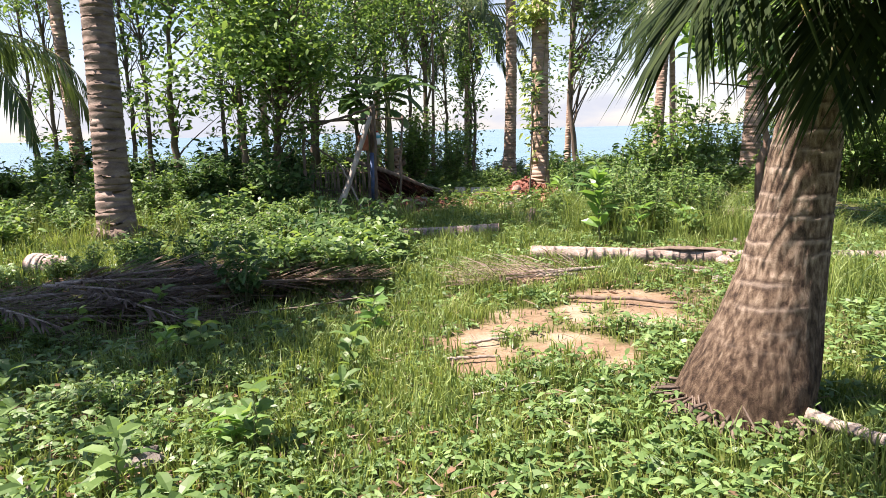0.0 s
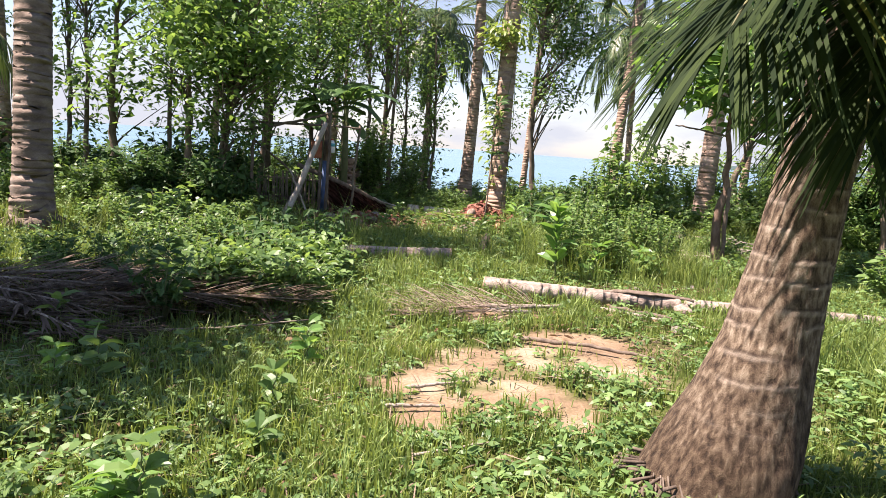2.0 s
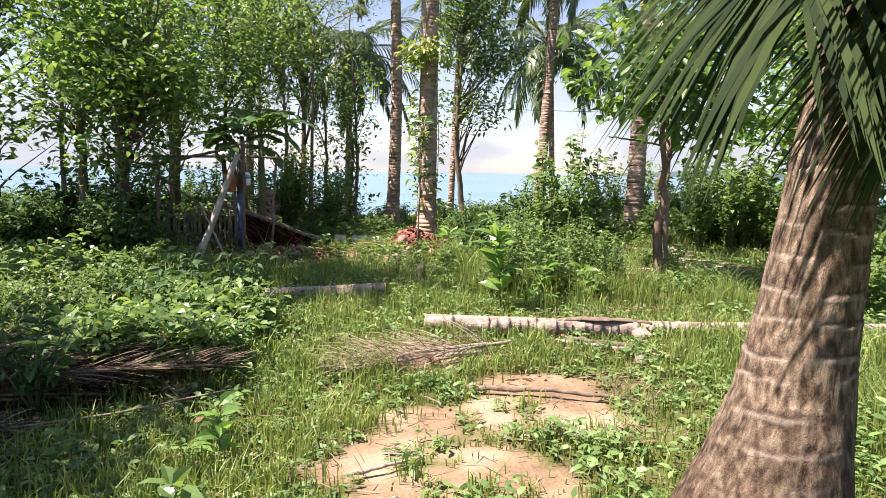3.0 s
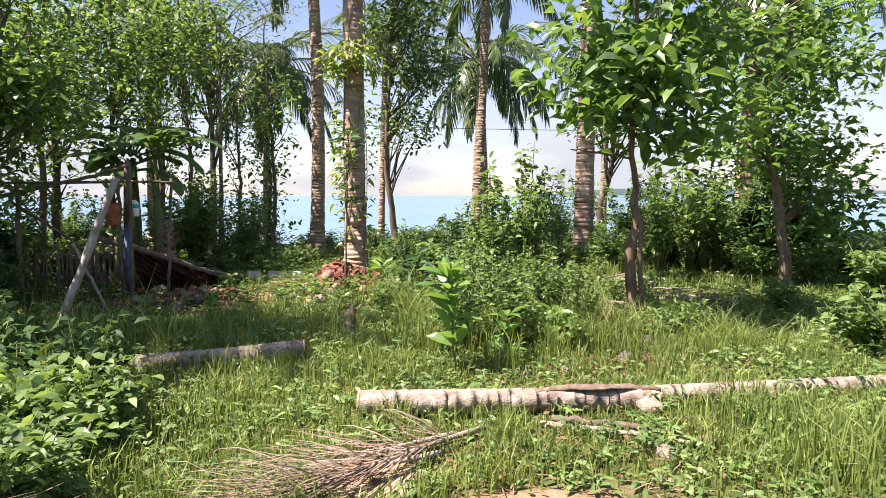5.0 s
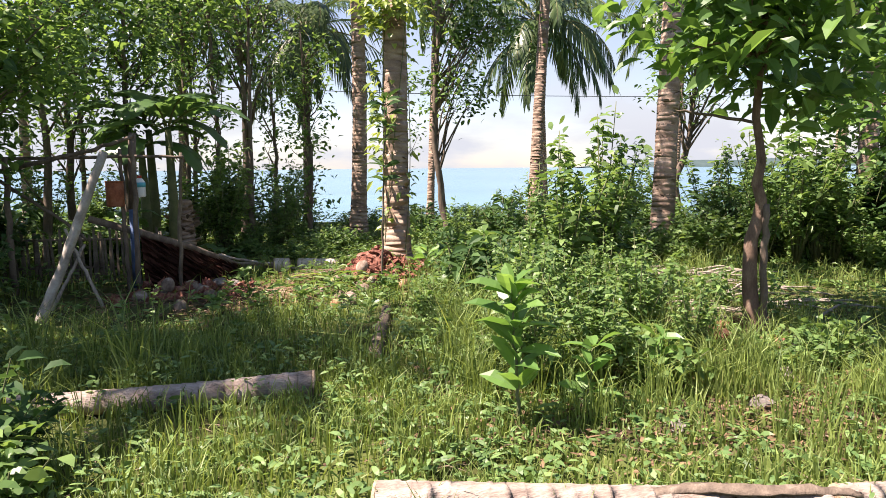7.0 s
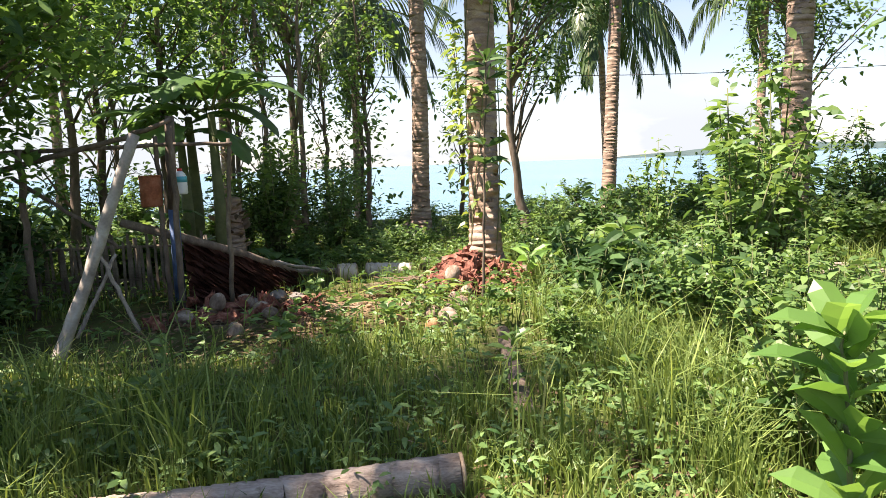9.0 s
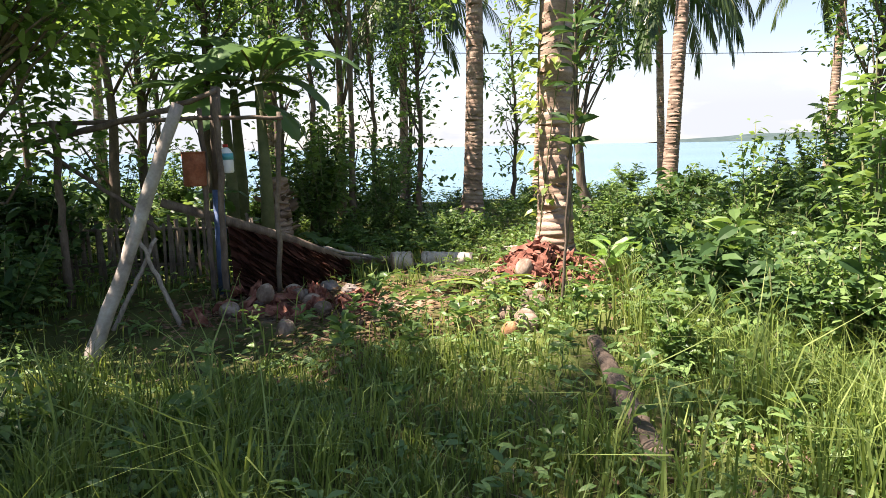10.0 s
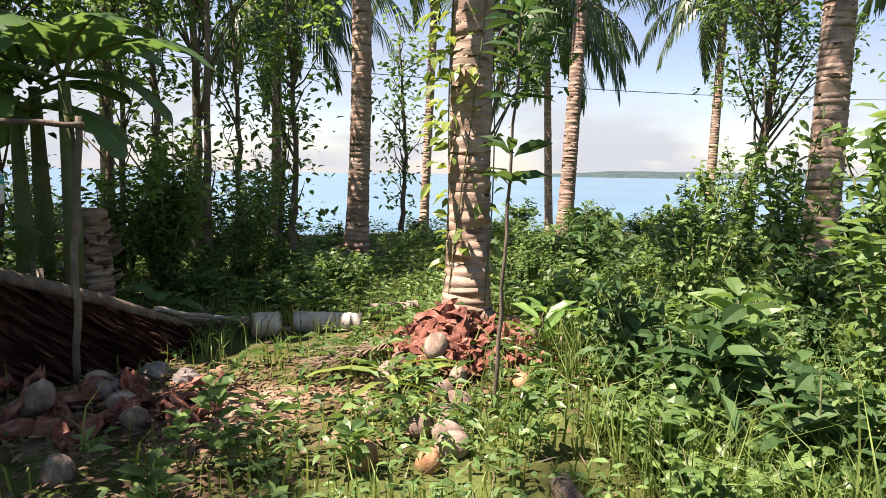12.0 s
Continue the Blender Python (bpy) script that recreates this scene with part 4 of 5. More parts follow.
patch("low", 60, -7, 0.4, 9.5, 13.5, 0.7, 1.2, 2, OFF + ((-3.6, 11.5, 0.9, 1.4), (-2.4, 10.0, 2.3, 1.8), (0.35, 12.5, 1.5, 1.5)))
patch("dark", 8, -11, -3.0, 15.0, 21.0, 0.8, 1.4, 3, OFF)
patch("light", 30, -11, -0.5, 20.5, 26.0, 0.7, 1.15, 4, OFF)
patch("dark", 7, -4.4, -1.9, 15.0, 16.7, 0.7, 1.05, 41)
patch("light", 9, -4.4, -1.6, 18.6, 20.2, 0.8, 1.2, 42)
patch("tall", 16, -3.8, 1.1, 20.2, 23.5, 0.6, 0.95, 43)
patch("tall", 4, -1.6, 0.2, 19.2, 21.0, 0.6, 0.85, 33, ((1.95, 23.3, 1.2, 3.5),))
patch("light", 34, 3.0, 8.0, 19.0, 26.0, 0.4, 0.62, 5, OFF)
patch("light", 26, -0.5, 4.5, 20.0, 27.0, 0.35, 0.6, 6, OFF + ((2.0, 21.0, 1.0, 1.0),))
patch("low", 50, 2.8, 6.2, 12.2, 16.6, 0.5, 0.95, 7, ((2.3, 16.8, 0.9, 1.5), (5.8, 13.3, 0.5, 0.5), (2.0, 14.0, 0.9, 1.5)))
patch("tall", 16, 3.2, 5.2, 12.1, 14.9, 0.36, 0.52, 24, ((2.3, 16.8, 0.9, 1.5), (5.8, 13.3, 0.6, 0.6)))
patch("dark", 14, 3.3, 6.8, 13.4, 16.8, 0.35, 0.6, 25, ((2.3, 16.8, 1.2, 1.5), (5.8, 13.3, 0.7, 0.7), (6.6, 15.6, 1.3, 1.6)))
patch("broad", 9, 2.6, 4.2, 14.2, 16.2, 0.6, 0.95, 26, ((2.2, 15.4, 0.5, 1.2),))
patch("deep", 8, 2.7, 5.0, 14.3, 16.4, 0.7, 1.25, 36, ((2.2, 15.4, 0.5, 1.2),))
patch("deep", 7, 3.2, 7.5, 17.6, 21.0, 0.8, 1.4, 37, ((6.6, 15.6, 1.5, 2.0), (7.75, 19.5, 0.5, 0.5)))
patch("low", 16, -0.4, 2.2, 19.2, 22.4, 0.7, 1.1, 38, ((1.95, 23.3, 0.8, 0.8),))
patch("deep", 10, -2.2, 0.3, 8.6, 11.6, 0.6, 1.0, 39, (LANE,))
patch("broad", 16, 2.8, 6.5, 12.4, 15.5, 0.5, 0.9, 8, ((2.2, 15.4, 0.8, 1.2), (5.8, 13.3, 0.5, 0.5)))
patch("light", 18, 8.6, 15, 16.5, 22.0, 0.7, 1.2, 9)
patch("dark", 9, 8.8, 12, 17.6, 21.0, 1.0, 1.6, 27)
patch("tall", 7, 8.6, 12.5, 17.0, 20.0, 0.8, 1.1, 28)
patch("light", 32, 6.5, 15, 15.5, 27.0, 0.6, 1.1, 10, ((7.0, 16.2, 1.6, 1.6),))
patch("light", 26, 7.0, 12, 9.0, 14.0, 0.6, 1.0, 11, ((9, 9.5, 2, 1.2),))
patch("light", 16, 3.2, 13.0, 26.0, 29.0, 0.45, 0.8, 12)
patch("light", 16, -12, 16, 26.5, 30.0, 0.7, 1.0, 13, ((2.2, 28, 2.5, 3),))
patch("broad", 18, -3.2, 0.6, 5.0, 7.6, 0.28, 0.5, 14)
patch("low", 60, 3.4, 7.5, 16.0, 19.5, 0.7, 1.2, 15, ((4.3, 16.9, 0.5, 0.5), (6.6, 15.6, 1.5, 2.0)))
for x, y, s in ((4.75, 17.6, 0.72), (3.75, 19.4, 0.55), (4.5, 15.2, 0.95), (5.1, 15.6, 1.0), (6.4, 18.5, 0.9), (8.6, 23.0, 0.9), (9.6, 23.5, 1.0), (7.9, 22.8, 0.8), (10.3, 22.5, 1.1), (8.2, 17.0, 0.9), (-1.0, 24.5, 0.9), (0.3, 25.0, 0.8)):
    shrub("tall", x, y, s, random.Random(int(x * 97 + y * 13)))

# ---- logs, sticks and dead fronds ----


def rock_geo(r, seed):
    rg = np.random.default_rng(seed + 900)
    g = nut_geo(r, 0.7, 10)
    g.v[0] *= (1 + 0.12 * rg.normal(size=(len(g.v[0]), 1))).astype(np.float32)
    return g


def log(name, p0, p1, r0, r1, label, ring=0.09, mat=None, sag=0.0, category="log"):
    p0, p1 = np.array(p0, float), np.array(p1, float)
    ob = thing(name, *p0, label, category)
    s = np.linspace(0, 1, 10)
    path = (p1 - p0) * s[:, None]
    path[:, 2] -= sag * np.sin(np.pi * s)
    part("bark", trunk_geo(path, r0 + (r1 - r0) * s, ring, 16, 0.025), mat or LOG, ob)
    d = unit(p1 - p0)
    for at, r, sg in ((np.zeros(3), r0, -1), (p1 - p0, r1, 1)):
        g = Geo()
        off = at + d * 0.006 * sg - (d * ring if sg > 0 else 0)
        tube(g, [off - d * 0.012 * sg, off + d * 0.004 * sg, off + d * 0.010 * sg], [r * 0.97, r * 0.95, r * 0.6], 16, 0.03)
        part("cut_end", g, LOG_END, ob, "paler fibrous cut end")
    return ob


log("fallen_log", (2.16, 10.74, 0.09), (4.25, 10.38, 0.09), 0.092, 0.085, "pale weathered coconut log with ring scars lying in grass")
log("fallen_log", (4.34, 10.46, 0.08), (7.6, 10.2, 0.09), 0.078, 0.075, "long pale coconut log partly hidden by grass")
log("fallen_log", (1.74, 12.42, 0.12), (-0.3, 12.3, 0.09), 0.095, 0.08, "weathered coconut log half in shade", sag=0.02)
log("fallen_log", (2.19, 13.2, 0.07), (2.36, 15.05, 0.07), 0.065, 0.055, "grey decayed log with a hollow end", mat=BARK)
log("fallen_log", (0.66, 18.35, 0.12), (0.98, 18.42, 0.12), 0.12, 0.105, "short bleached log piece beside the husk pile", mat=PALE_BARK)
log("fallen_log", (1.04, 18.5, 0.11), (1.72, 18.36, 0.11), 0.105, 0.09, "bleached white log beside the husk pile", mat=PALE_BARK)
log("fallen_log", (1.8, 18.9, 0.1), (2.4, 19.1, 0.1), 0.085, 0.07, "weathered split log behind the husk pile", mat=LOG)
log("fallen_log", (2.95, 18.3, 0.08), (3.9, 18.05, 0.09), 0.075, 0.06, "weathered grey log among husks and weeds", mat=LOG)
log("fallen_log", (-0.1, 18.75, 0.08), (0.62, 18.7, 0.08), 0.06, 0.05, "thin grey log beside the fallen roof", mat=LOG)
log("fallen_log", (-3.75, 10.1, 0.12), (-3.2, 9.95, 0.12), 0.15, 0.13, "short rotting palm stump lying on dead fronds", mat=LOG)


def stick(pts, r0, r1, label, mat=None, name="stick", category="stick", n=7, group="", wob=0.25):
    pts = np.array(pts, float)
    o = pts[0].copy()
    s, q = np.linspace(0, 1, len(pts)), np.linspace(0, 1, 14)
    path = np.stack([np.interp(q, s, pts[:, k]) for k in range(3)], -1) - o
    path[1:-1] += RNG.normal(size=(12, 3)) * r0 * wob
    return solid(name, tube(Geo(), path, r0 + (r1 - r0) * q, n, 0.06), mat or STICK, *o, label, category, group)


stick([(3.36, 6.3, 0.10), (3.62, 6.02, 0.09), (4.1, 5.6, 0.07)], 0.035, 0.028, "grey weathered branch lying at the palm's foot")
stick([(2.35, 8.92, 0.03), (2.9, 8.78, 0.05), (3.45, 8.62, 0.03)], 0.022, 0.012, "dark dead branch lying across bare sand", BARK)
stick([(2.55, 8.02, 0.03), (2.95, 8.0, 0.03)], 0.012, 0.009, "thin pale stick on bare sand")
stick([(1.55, 7.55, 0.04), (1.95, 7.72, 0.05)], 0.014, 0.006, "pale dry stick in the grass")
stick([(1.45, 7.22, 0.04), (1.8, 7.3, 0.04)], 0.014, 0.008, "pale dry stick in the grass")
stick([(1.65, 6.65, 0.03), (2.2, 6.95, 0.03)], 0.009, 0.006, "thin dry stick on the path")
stick([(-1.2, 7.9, 0.07), (0.0, 8.35, 0.08), (0.7, 8.75, 0.1)], 0.011, 0.005, "long bent frond rib lying in grass", BAMBOO)
stick([(3.45, 10.2, 0.06), (3.9, 9.95, 0.06), (4.35, 9.6, 0.04)], 0.028, 0.018, "dark split frond stalk lying against the log", BARK)
stick([(3.35, 10.15, 0.05), (3.75, 9.9, 0.05), (4.2, 9.62, 0.04)], 0.022, 0.014, "pale split frond stalk lying against the log")


def sheath():
    """A flat, curled, dry frond sheath lying over the log."""
    t = np.linspace(0, 1, 18)
    path = np.stack([0.95 * t, -0.16 * t + 0.02 * np.sin(9 * t), 0.035 * np.sin(np.pi * t)], -1)
    wide = 0.012 + 0.03 * np.sin(np.pi * np.clip(t * 0.9 + 0.1, 0, 1)) ** 0.8
    g = Geo()
    rows = []
    for u, lift in ((-1, -0.012), (-0.5, 0.0), (0, 0.004), (0.5, 0.0), (1, -0.01)):
        rows.append(path + np.stack([0.15 * wide * u, wide * u, lift + 0.006 * RNG.normal(size=18)], -1))
    v = np.stack(rows, 1)
    full = np.concatenate([v.reshape(-1, 3), v.reshape(-1, 3) + np.array([0, 0, 0.009])])
    i, j = np.meshgrid(np.arange(17), np.arange(4), indexing="ij")
    q = np.stack([i * 5 + j, (i + 1) * 5 + j, (i + 1) * 5 + j + 1, i * 5 + j + 1], -1).reshape(-1, 4)
    rim = [k * 5 for k in range(18)] + [85 + k for k in range(1, 5)] + [k * 5 + 4 for k in range(16, -1, -1)] + [3, 2, 1]
    side = np.array([(rim[k], rim[(k + 1) % len(rim)], 90 + rim[(k + 1) % len(rim)], 90 + rim[k]) for k in range(len(rim))])
    g.add(full, [q[:, ::-1], q + 90, side])
    solid("frond_sheath", g, BARK, 3.42, 10.5, 0.162, "dark curled frond sheath draped over the log", "palm sheath")


sheath()
solid("wood_chunk", rock_geo(0.10, 77), LOG, 4.24, 10.27, 0.06, "bleached broken palm butt beside the log", "wood")
for k in range(30):
    a = RNG.uniform(-0.6, 0.6)
    cx, cy = 6.6 + RNG.uniform(-0.9, 1.0), 15.8 + RNG.uniform(-1.8, 1.5)
    L = RNG.uniform(0.35, 0.8)
    stick([(cx - L * math.cos(a), cy - L * math.sin(a), 0.06), (cx, cy, 0.10 + RNG.uniform(0, 0.06)), (cx + L * math.cos(a), cy + L * math.sin(a), 0.06)], 0.018, 0.008, "dry brown branch among cut debris", group="cut debris")


def dry_frond(x, y, turn, length, mat, label, ragged=0.15, z=0.05, group="", dense=46, spread=0.42, start=0.12, pile=0.05, width=0.028):
    a, b = frond_geo(length, 4, 7, dense, 0.55, 0.1, width=width, flat=True, ragged=ragged, start=start)
    for gg in (a,):
        for v in gg.v:
            v[:, 1] *= spread
            v[:, 2] = np.abs(v[:, 2]) * 0.5 + 0.02 + np.repeat(RNG.random(len(v) // 7) ** 1.5, 7) * np.tile([0.2, 0.2, 0.6, 0.6, 0.9, 0.9, 1.0], len(v) // 7) * pile
    ob = thing("dead_frond", x, y, gz(x, y) + z, label, "palm frond", group, turn=turn)
    part("leaf_blade", a, mat, ob, smooth=False, kind="stuff")
    part("stalk", b, STICK, ob)
    return ob


dry_frond(2.95, 10.2, 215, 1.75, BLEACHED, "bleached coconut frond with bare leaf ribs across the grass", ragged=0.05, dense=58, spread=0.34, start=0.2, pile=0.32, width=0.016)
dry_frond(2.75, 10.15, 208, 1.6, BLEACHED, "bleached coconut frond with bare leaf ribs across the grass", ragged=0.2, dense=44, spread=0.4, start=0.25, pile=0.28, width=0.016)
dry_frond(2.6, 9.85, 204, 1.4, DRY, "dry brown coconut frond lying across the grass", ragged=0.3, dense=40, spread=0.45, start=0.25, pile=0.2, width=0.016)
for k in range(15):
    dry_frond(-3.4 + RNG.uniform(0, 1.9), 7.9 + RNG.uniform(0, 1.9), RNG.uniform(-35, 25), RNG.uniform(1.6, 2.5), DRY_DARK if k % 3 else DRY, "dark rotting coconut frond in a heap of fronds", z=0.05 + 0.012 * k, group="heap of dead fronds", pile=0.14, spread=0.6, dense=60)
for x, y, t, L in ((0.35, 8.6, 100, 0.8), (2.0, 17.5, 225, 1.0), (1.0, 18.4, 160, 1.2), (3.4, 18.6, 20, 1.4), (4.2, 17.6, 200, 1.2), (6.6, 14.2, 190, 1.3)):
    dry_frond(x, y, t, L, DRY, "dry pale frond piece lying on the ground")

# ---- coconut husks and nuts ----


def husk_geo(r, seed):
    """A torn thick piece of coconut husk."""
    rg = np.random.default_rng(seed)
    nu, nv = 7, 6
    U, V = np.meshgrid(np.linspace(0.25, 2.9, nu), np.linspace(-1.0, 1.0, nv), indexing="ij")
    sh = []
    for k in (1.0, 0.66):
        R = r * k * (1 + 0.17 * rg.normal(size=U.shape))
        sh.append(np.stack([R * np.sin(U) * np.cos(V), R * np.sin(U) * np.sin(V), R * 1.35 * np.cos(U)], -1).reshape(-1, 3))
    v = np.concatenate(sh)
    i, j = np.meshgrid(np.arange(nu - 1), np.arange(nv - 1), indexing="ij")
    q = np.stack([i * nv + j, (i + 1) * nv + j, (i + 1) * nv + j + 1, i * nv + j + 1], -1).reshape(-1, 4)
    o = nu * nv
    rim = list(range(nv)) + [k * nv + nv - 1 for k in range(1, nu)] + [(nu - 1) * nv + k for k in range(nv - 2, -1, -1)] + [k * nv for k in range(nu - 2, 0, -1)]
    rq = np.array([(rim[k], rim[(k + 1) % len(rim)], o + rim[(k + 1) % len(rim)], o + rim[k]) for k in range(len(rim))])
    return Geo().add(v - v.mean(axis=0), [q, q[:, ::-1] + o, rq])


HUSKS = []
for k in range(6):
    me = husk_geo(0.13, k).mesh("coconut_husk", False)
    me.materials.append(HUSK)
    HUSKS.append(me)


def husk(x, y, z, s=1.0, label="red-brown torn coconut husk on a husk pile"):
    ob = part("coconut_husk", HUSKS[RNG.integers(6)], None)
    ob.matrix_basis = pose(x, y, z, *RNG.uniform(0, 360, 3)) @ Matrix.Scale(s, 4)
    tagged(ob, label, "coconut husk", "coconut husks")


for k in range(120):
    a, rr = RNG.uniform(0, 6.28), math.sqrt(RNG.random()) * 0.55
    x, y = 2.30 + rr * math.cos(a) * 0.85, 17.15 + rr * math.sin(a) * 1.0
    husk(x, y, gz(x, y) + 0.06 + max(0, 0.36 * (1 - rr / 0.55)) * RNG.uniform(0.3, 1.0), RNG.uniform(0.55, 0.95))
for k in range(34):
    x, y = RNG.uniform(2.6, 4.7), RNG.uniform(16.5, 18.0)
    husk(x, y, gz(x, y) + 0.05, RNG.uniform(0.55, 0.9), "red-brown coconut husk scattered among weeds")
for k in range(34):
    x, y = RNG.uniform(-1.1, 0.6), RNG.uniform(15.9, 17.0)
    husk(x, y, gz(x, y) + 0.05, RNG.uniform(0.55, 0.95), "brown coconut husk on shaded leaf litter")
for k in range(9):
    a = k * 0.7
    husk(5.78 + 0.32 * math.cos(a), 13.42 + 0.3 * math.sin(a), gz(5.78, 13.42) + 0.06, 0.8, "grey-brown husk ringing the young tree's foot")

NUT_TAN_MESH = nut_geo(0.075, 1.2).mesh("coconut")
NUT_TAN_MESH.materials.append(NUT_TAN)
NUT_OLD_MESH = nut_geo(0.088, 1.2).mesh("coconut")
NUT_OLD_MESH.materials.append(NUT)


def nut(x, y, z, mesh, label):
    ob = part("coconut", mesh, None)
    size = RNG.uniform(0.78, 1.08)
    ob.matrix_basis = pose(x, y, gz(x, y) + z * size - 0.025, *RNG.uniform(0, 360, 3)) @ Matrix.Scale(size, 4)
    tagged(ob, label, "coconut", "loose coconuts")


for x, y, z, tan in ((1.54, 16.08, 0.08, 0), (2.08, 16.75, 0.24, 0), (2.05, 16.3, 0.1, 0), (1.93, 15.62, 0.08, 0), (1.71, 16.58, 0.08, 0), (2.1, 16.1, 0.08, 0), (1.98, 15.95, 0.08, 0), (1.72, 16.75, 0.1, 0), (2.5, 16.7, 0.08, 0), (4.45, 17.1, 0.09, 0), (4.6, 16.7, 0.08, 0), (3.2, 17.0, 0.08, 0), (-0.28, 17.02, 0.08, 0), (-0.7, 16.2, 0.1, 0), (5.98, 13.12, 0.08, 0), (6.1, 13.3, 0.08, 0), (1.44, 15.44, 0.07, 1), (1.77, 15.35, 0.07, 1), (2.62, 16.4, 0.07, 1), (1.93, 15.5, 0.08, 0), (1.8, 15.8, 0.08, 0), (2.2, 16.55, 0.12, 0), (1.85, 16.95, 0.12, 0), (-0.05, 15.57, 0.08, 0), (-0.19, 16.75, 0.1, 0), (0.0, 16.5, 0.09, 0), (-0.55, 16.5, 0.1, 0), (-0.4, 16.35, 0.22, 0), (0.15, 16.2, 0.08, 0), (3.34, 17.34, 0.08, 0), (4.14, 16.57, 0.08, 0), (3.0, 17.4, 0.08, 0)):
    nut(x, y, z, NUT_TAN_MESH if tan else NUT_OLD_MESH, "tan fresh coconut lying in short grass" if tan else "grey dried coconut with husk lying on the ground")


for k, (x, y, r) in enumerate(((0.1, 5.75, 0.12), (-0.2, 5.5, 0.08), (0.05, 17.2, 0.12), (0.3, 17.0, 0.1), (-0.2, 16.9, 0.11), (4.1, 11.6, 0.07), (5.95, 13.75, 0.13), (4.9, 11.9, 0.08), (5.4, 12.4, 0.09), (3.95, 9.55, 0.07))):
    solid("stone", rock_geo(r, k), ROCK, x, y, gz(x, y) + r * 0.35, "rough grey stone half sunk in the ground", "stone", "stones", smooth=False)

solid("root_mound", rock_geo(0.4, 31), BARK, 1.7, 23.05, gz(1.7, 23.05) + 0.05, "dark mound of old roots at a palm's foot", "roots", smooth=False)

# ---- shelter of poles, bamboo and thatch ----
PX, PY = -1.08, 17.25
post = thing("blue_post", PX, PY, gz(PX, PY) - 0.02, "upright wooden post with flaking blue paint", "post")
part("lower", tube(Geo(), [(0, 0, 0), (0.005, 0, 0.6), (0.01, 0, 1.15)], [0.062, 0.06, 0.058], 12, 0.03), BLUE, post)
part("upper", tube(Geo(), [(0.01, 0, 1.15), (0.03, 0.0, 1.7), (0.06, 0, 2.2)], [0.058, 0.056, 0.05], 12, 0.04), BARK, post, "bare grey upper end")
stick([(-1.30, 14.88, 0.0), (-1.0, 15.1, 0.9), (-0.68, 15.32, 1.87)], 0.054, 0.044, "pale leaning pole with lichen propped against the shelter", PALE_BARK, "leaning_pole", "pole", 12, wob=0.08)
stick([(-0.95, 16.95, 0.0), (-0.93, 16.95, 2.05)], 0.035, 0.03, "dark upright shelter post", BARK, "shelter_post", "post", 9)
stick([(-1.12, 17.05, 0.0), (-1.13, 17.05, 1.95)], 0.03, 0.026, "dark upright shelter post", BARK, "shelter_post", "post", 9)
stick([(-2.5, 16.85, 0.0), (-2.48, 16.85, 1.85)], 0.04, 0.035, "dark upright shelter post", BARK, "shelter_post", "post", 9)
stick([(-2.7, 16.85, 1.63), (-1.6, 17.0, 1.9), (-0.95, 17.1, 2.13)], 0.032, 0.026, "dark sloping roof pole of the shelter", BARK, "roof_pole", "pole", 9)
stick([(-2.8, 17.0, 1.82), (-1.2, 17.0, 1.85), (-0.3, 17.02, 1.84)], 0.024, 0.02, "dark horizontal roof pole of the shelter", BARK, "roof_pole", "pole", 9)
stick([(-2.6, 16.9, 1.55), (-1.9, 16.9, 1.05), (-1.6, 16.95, 0.75)], 0.024, 0.02, "dark diagonal brace of the shelter", BARK, "brace", "pole", 8)
stick([(-0.46, 17.15, 0.0), (-0.42, 17.1, 0.95), (-0.34, 17.05, 1.9)], 0.028, 0.022, "reddish bamboo stake standing upright", BAMBOO, "stake", "stake", 9)
stick([(-1.62, 15.9, 0.0), (-1.35, 16.3, 0.75)], 0.022, 0.018, "thin crossed prop stick", STICK, "prop", "stick")
stick([(-1.05, 15.95, 0.0), (-1.55, 16.25, 0.95)], 0.022, 0.018, "thin crossed prop stick", STICK, "prop", "stick")
stick([(-0.15, 18.15, 0.34), (0.25, 18.5, 0.18), (0.62, 18.85, 0.04)], 0.022, 0.018, "pale bamboo pole resting on the fallen roof", PALE_BARK, "bamboo_pole", "pole")


def fence():
    ob = thing("bamboo_fence", -2.2, 17.75, gz(-2.2, 17.75), "low fence of upright split bamboo slats on rails", "fence")
    for x in (-1.35, -0.45, 0.45, 1.3):
        part("post", tube(Geo(), [(x, 0.03, 0), (x, 0.03, 0.78)], [0.03, 0.026], 8, 0.04), BAMBOO, ob)
    for z in (0.25, 0.66):
        part("rail", tube(Geo(), [(-1.5, 0, z), (0, 0, z + 0.02), (1.4, 0, z)], [0.018, 0.02, 0.018], 7, 0.04), BAMBOO, ob)
    variants = []
    for k in range(4):
        g = Geo()
        w, h = 0.017, 0.70 + 0.05 * k
        pts = np.array([(-w, -0.035, 0.05), (w, -0.035, 0.05), (w, -0.025, 0.05), (-w, -0.025, 0.05), (-w * 0.8, -0.035, h), (w, -0.035, h - 0.02), (w, -0.025, h - 0.02), (-w * 0.8, -0.025, h)])
        g.add(pts, [[(0, 1, 5, 4), (1, 2, 6, 5), (2, 3, 7, 6), (3, 0, 4, 7), (4, 5, 6, 7), (3, 2, 1, 0)]])
        me = g.mesh("slat", False)
        me.materials.append(BAMBOO)
        variants.append(me)
    x = -1.45
    while x < 1.35:
        sl = part("slat", variants[RNG.integers(4)], None, ob)
        sl.matrix_basis = pose(x, 0, 0, 0, RNG.uniform(-3, 3), RNG.uniform(-8, 8))
        x += RNG.uniform(0.045, 0.075)


fence()


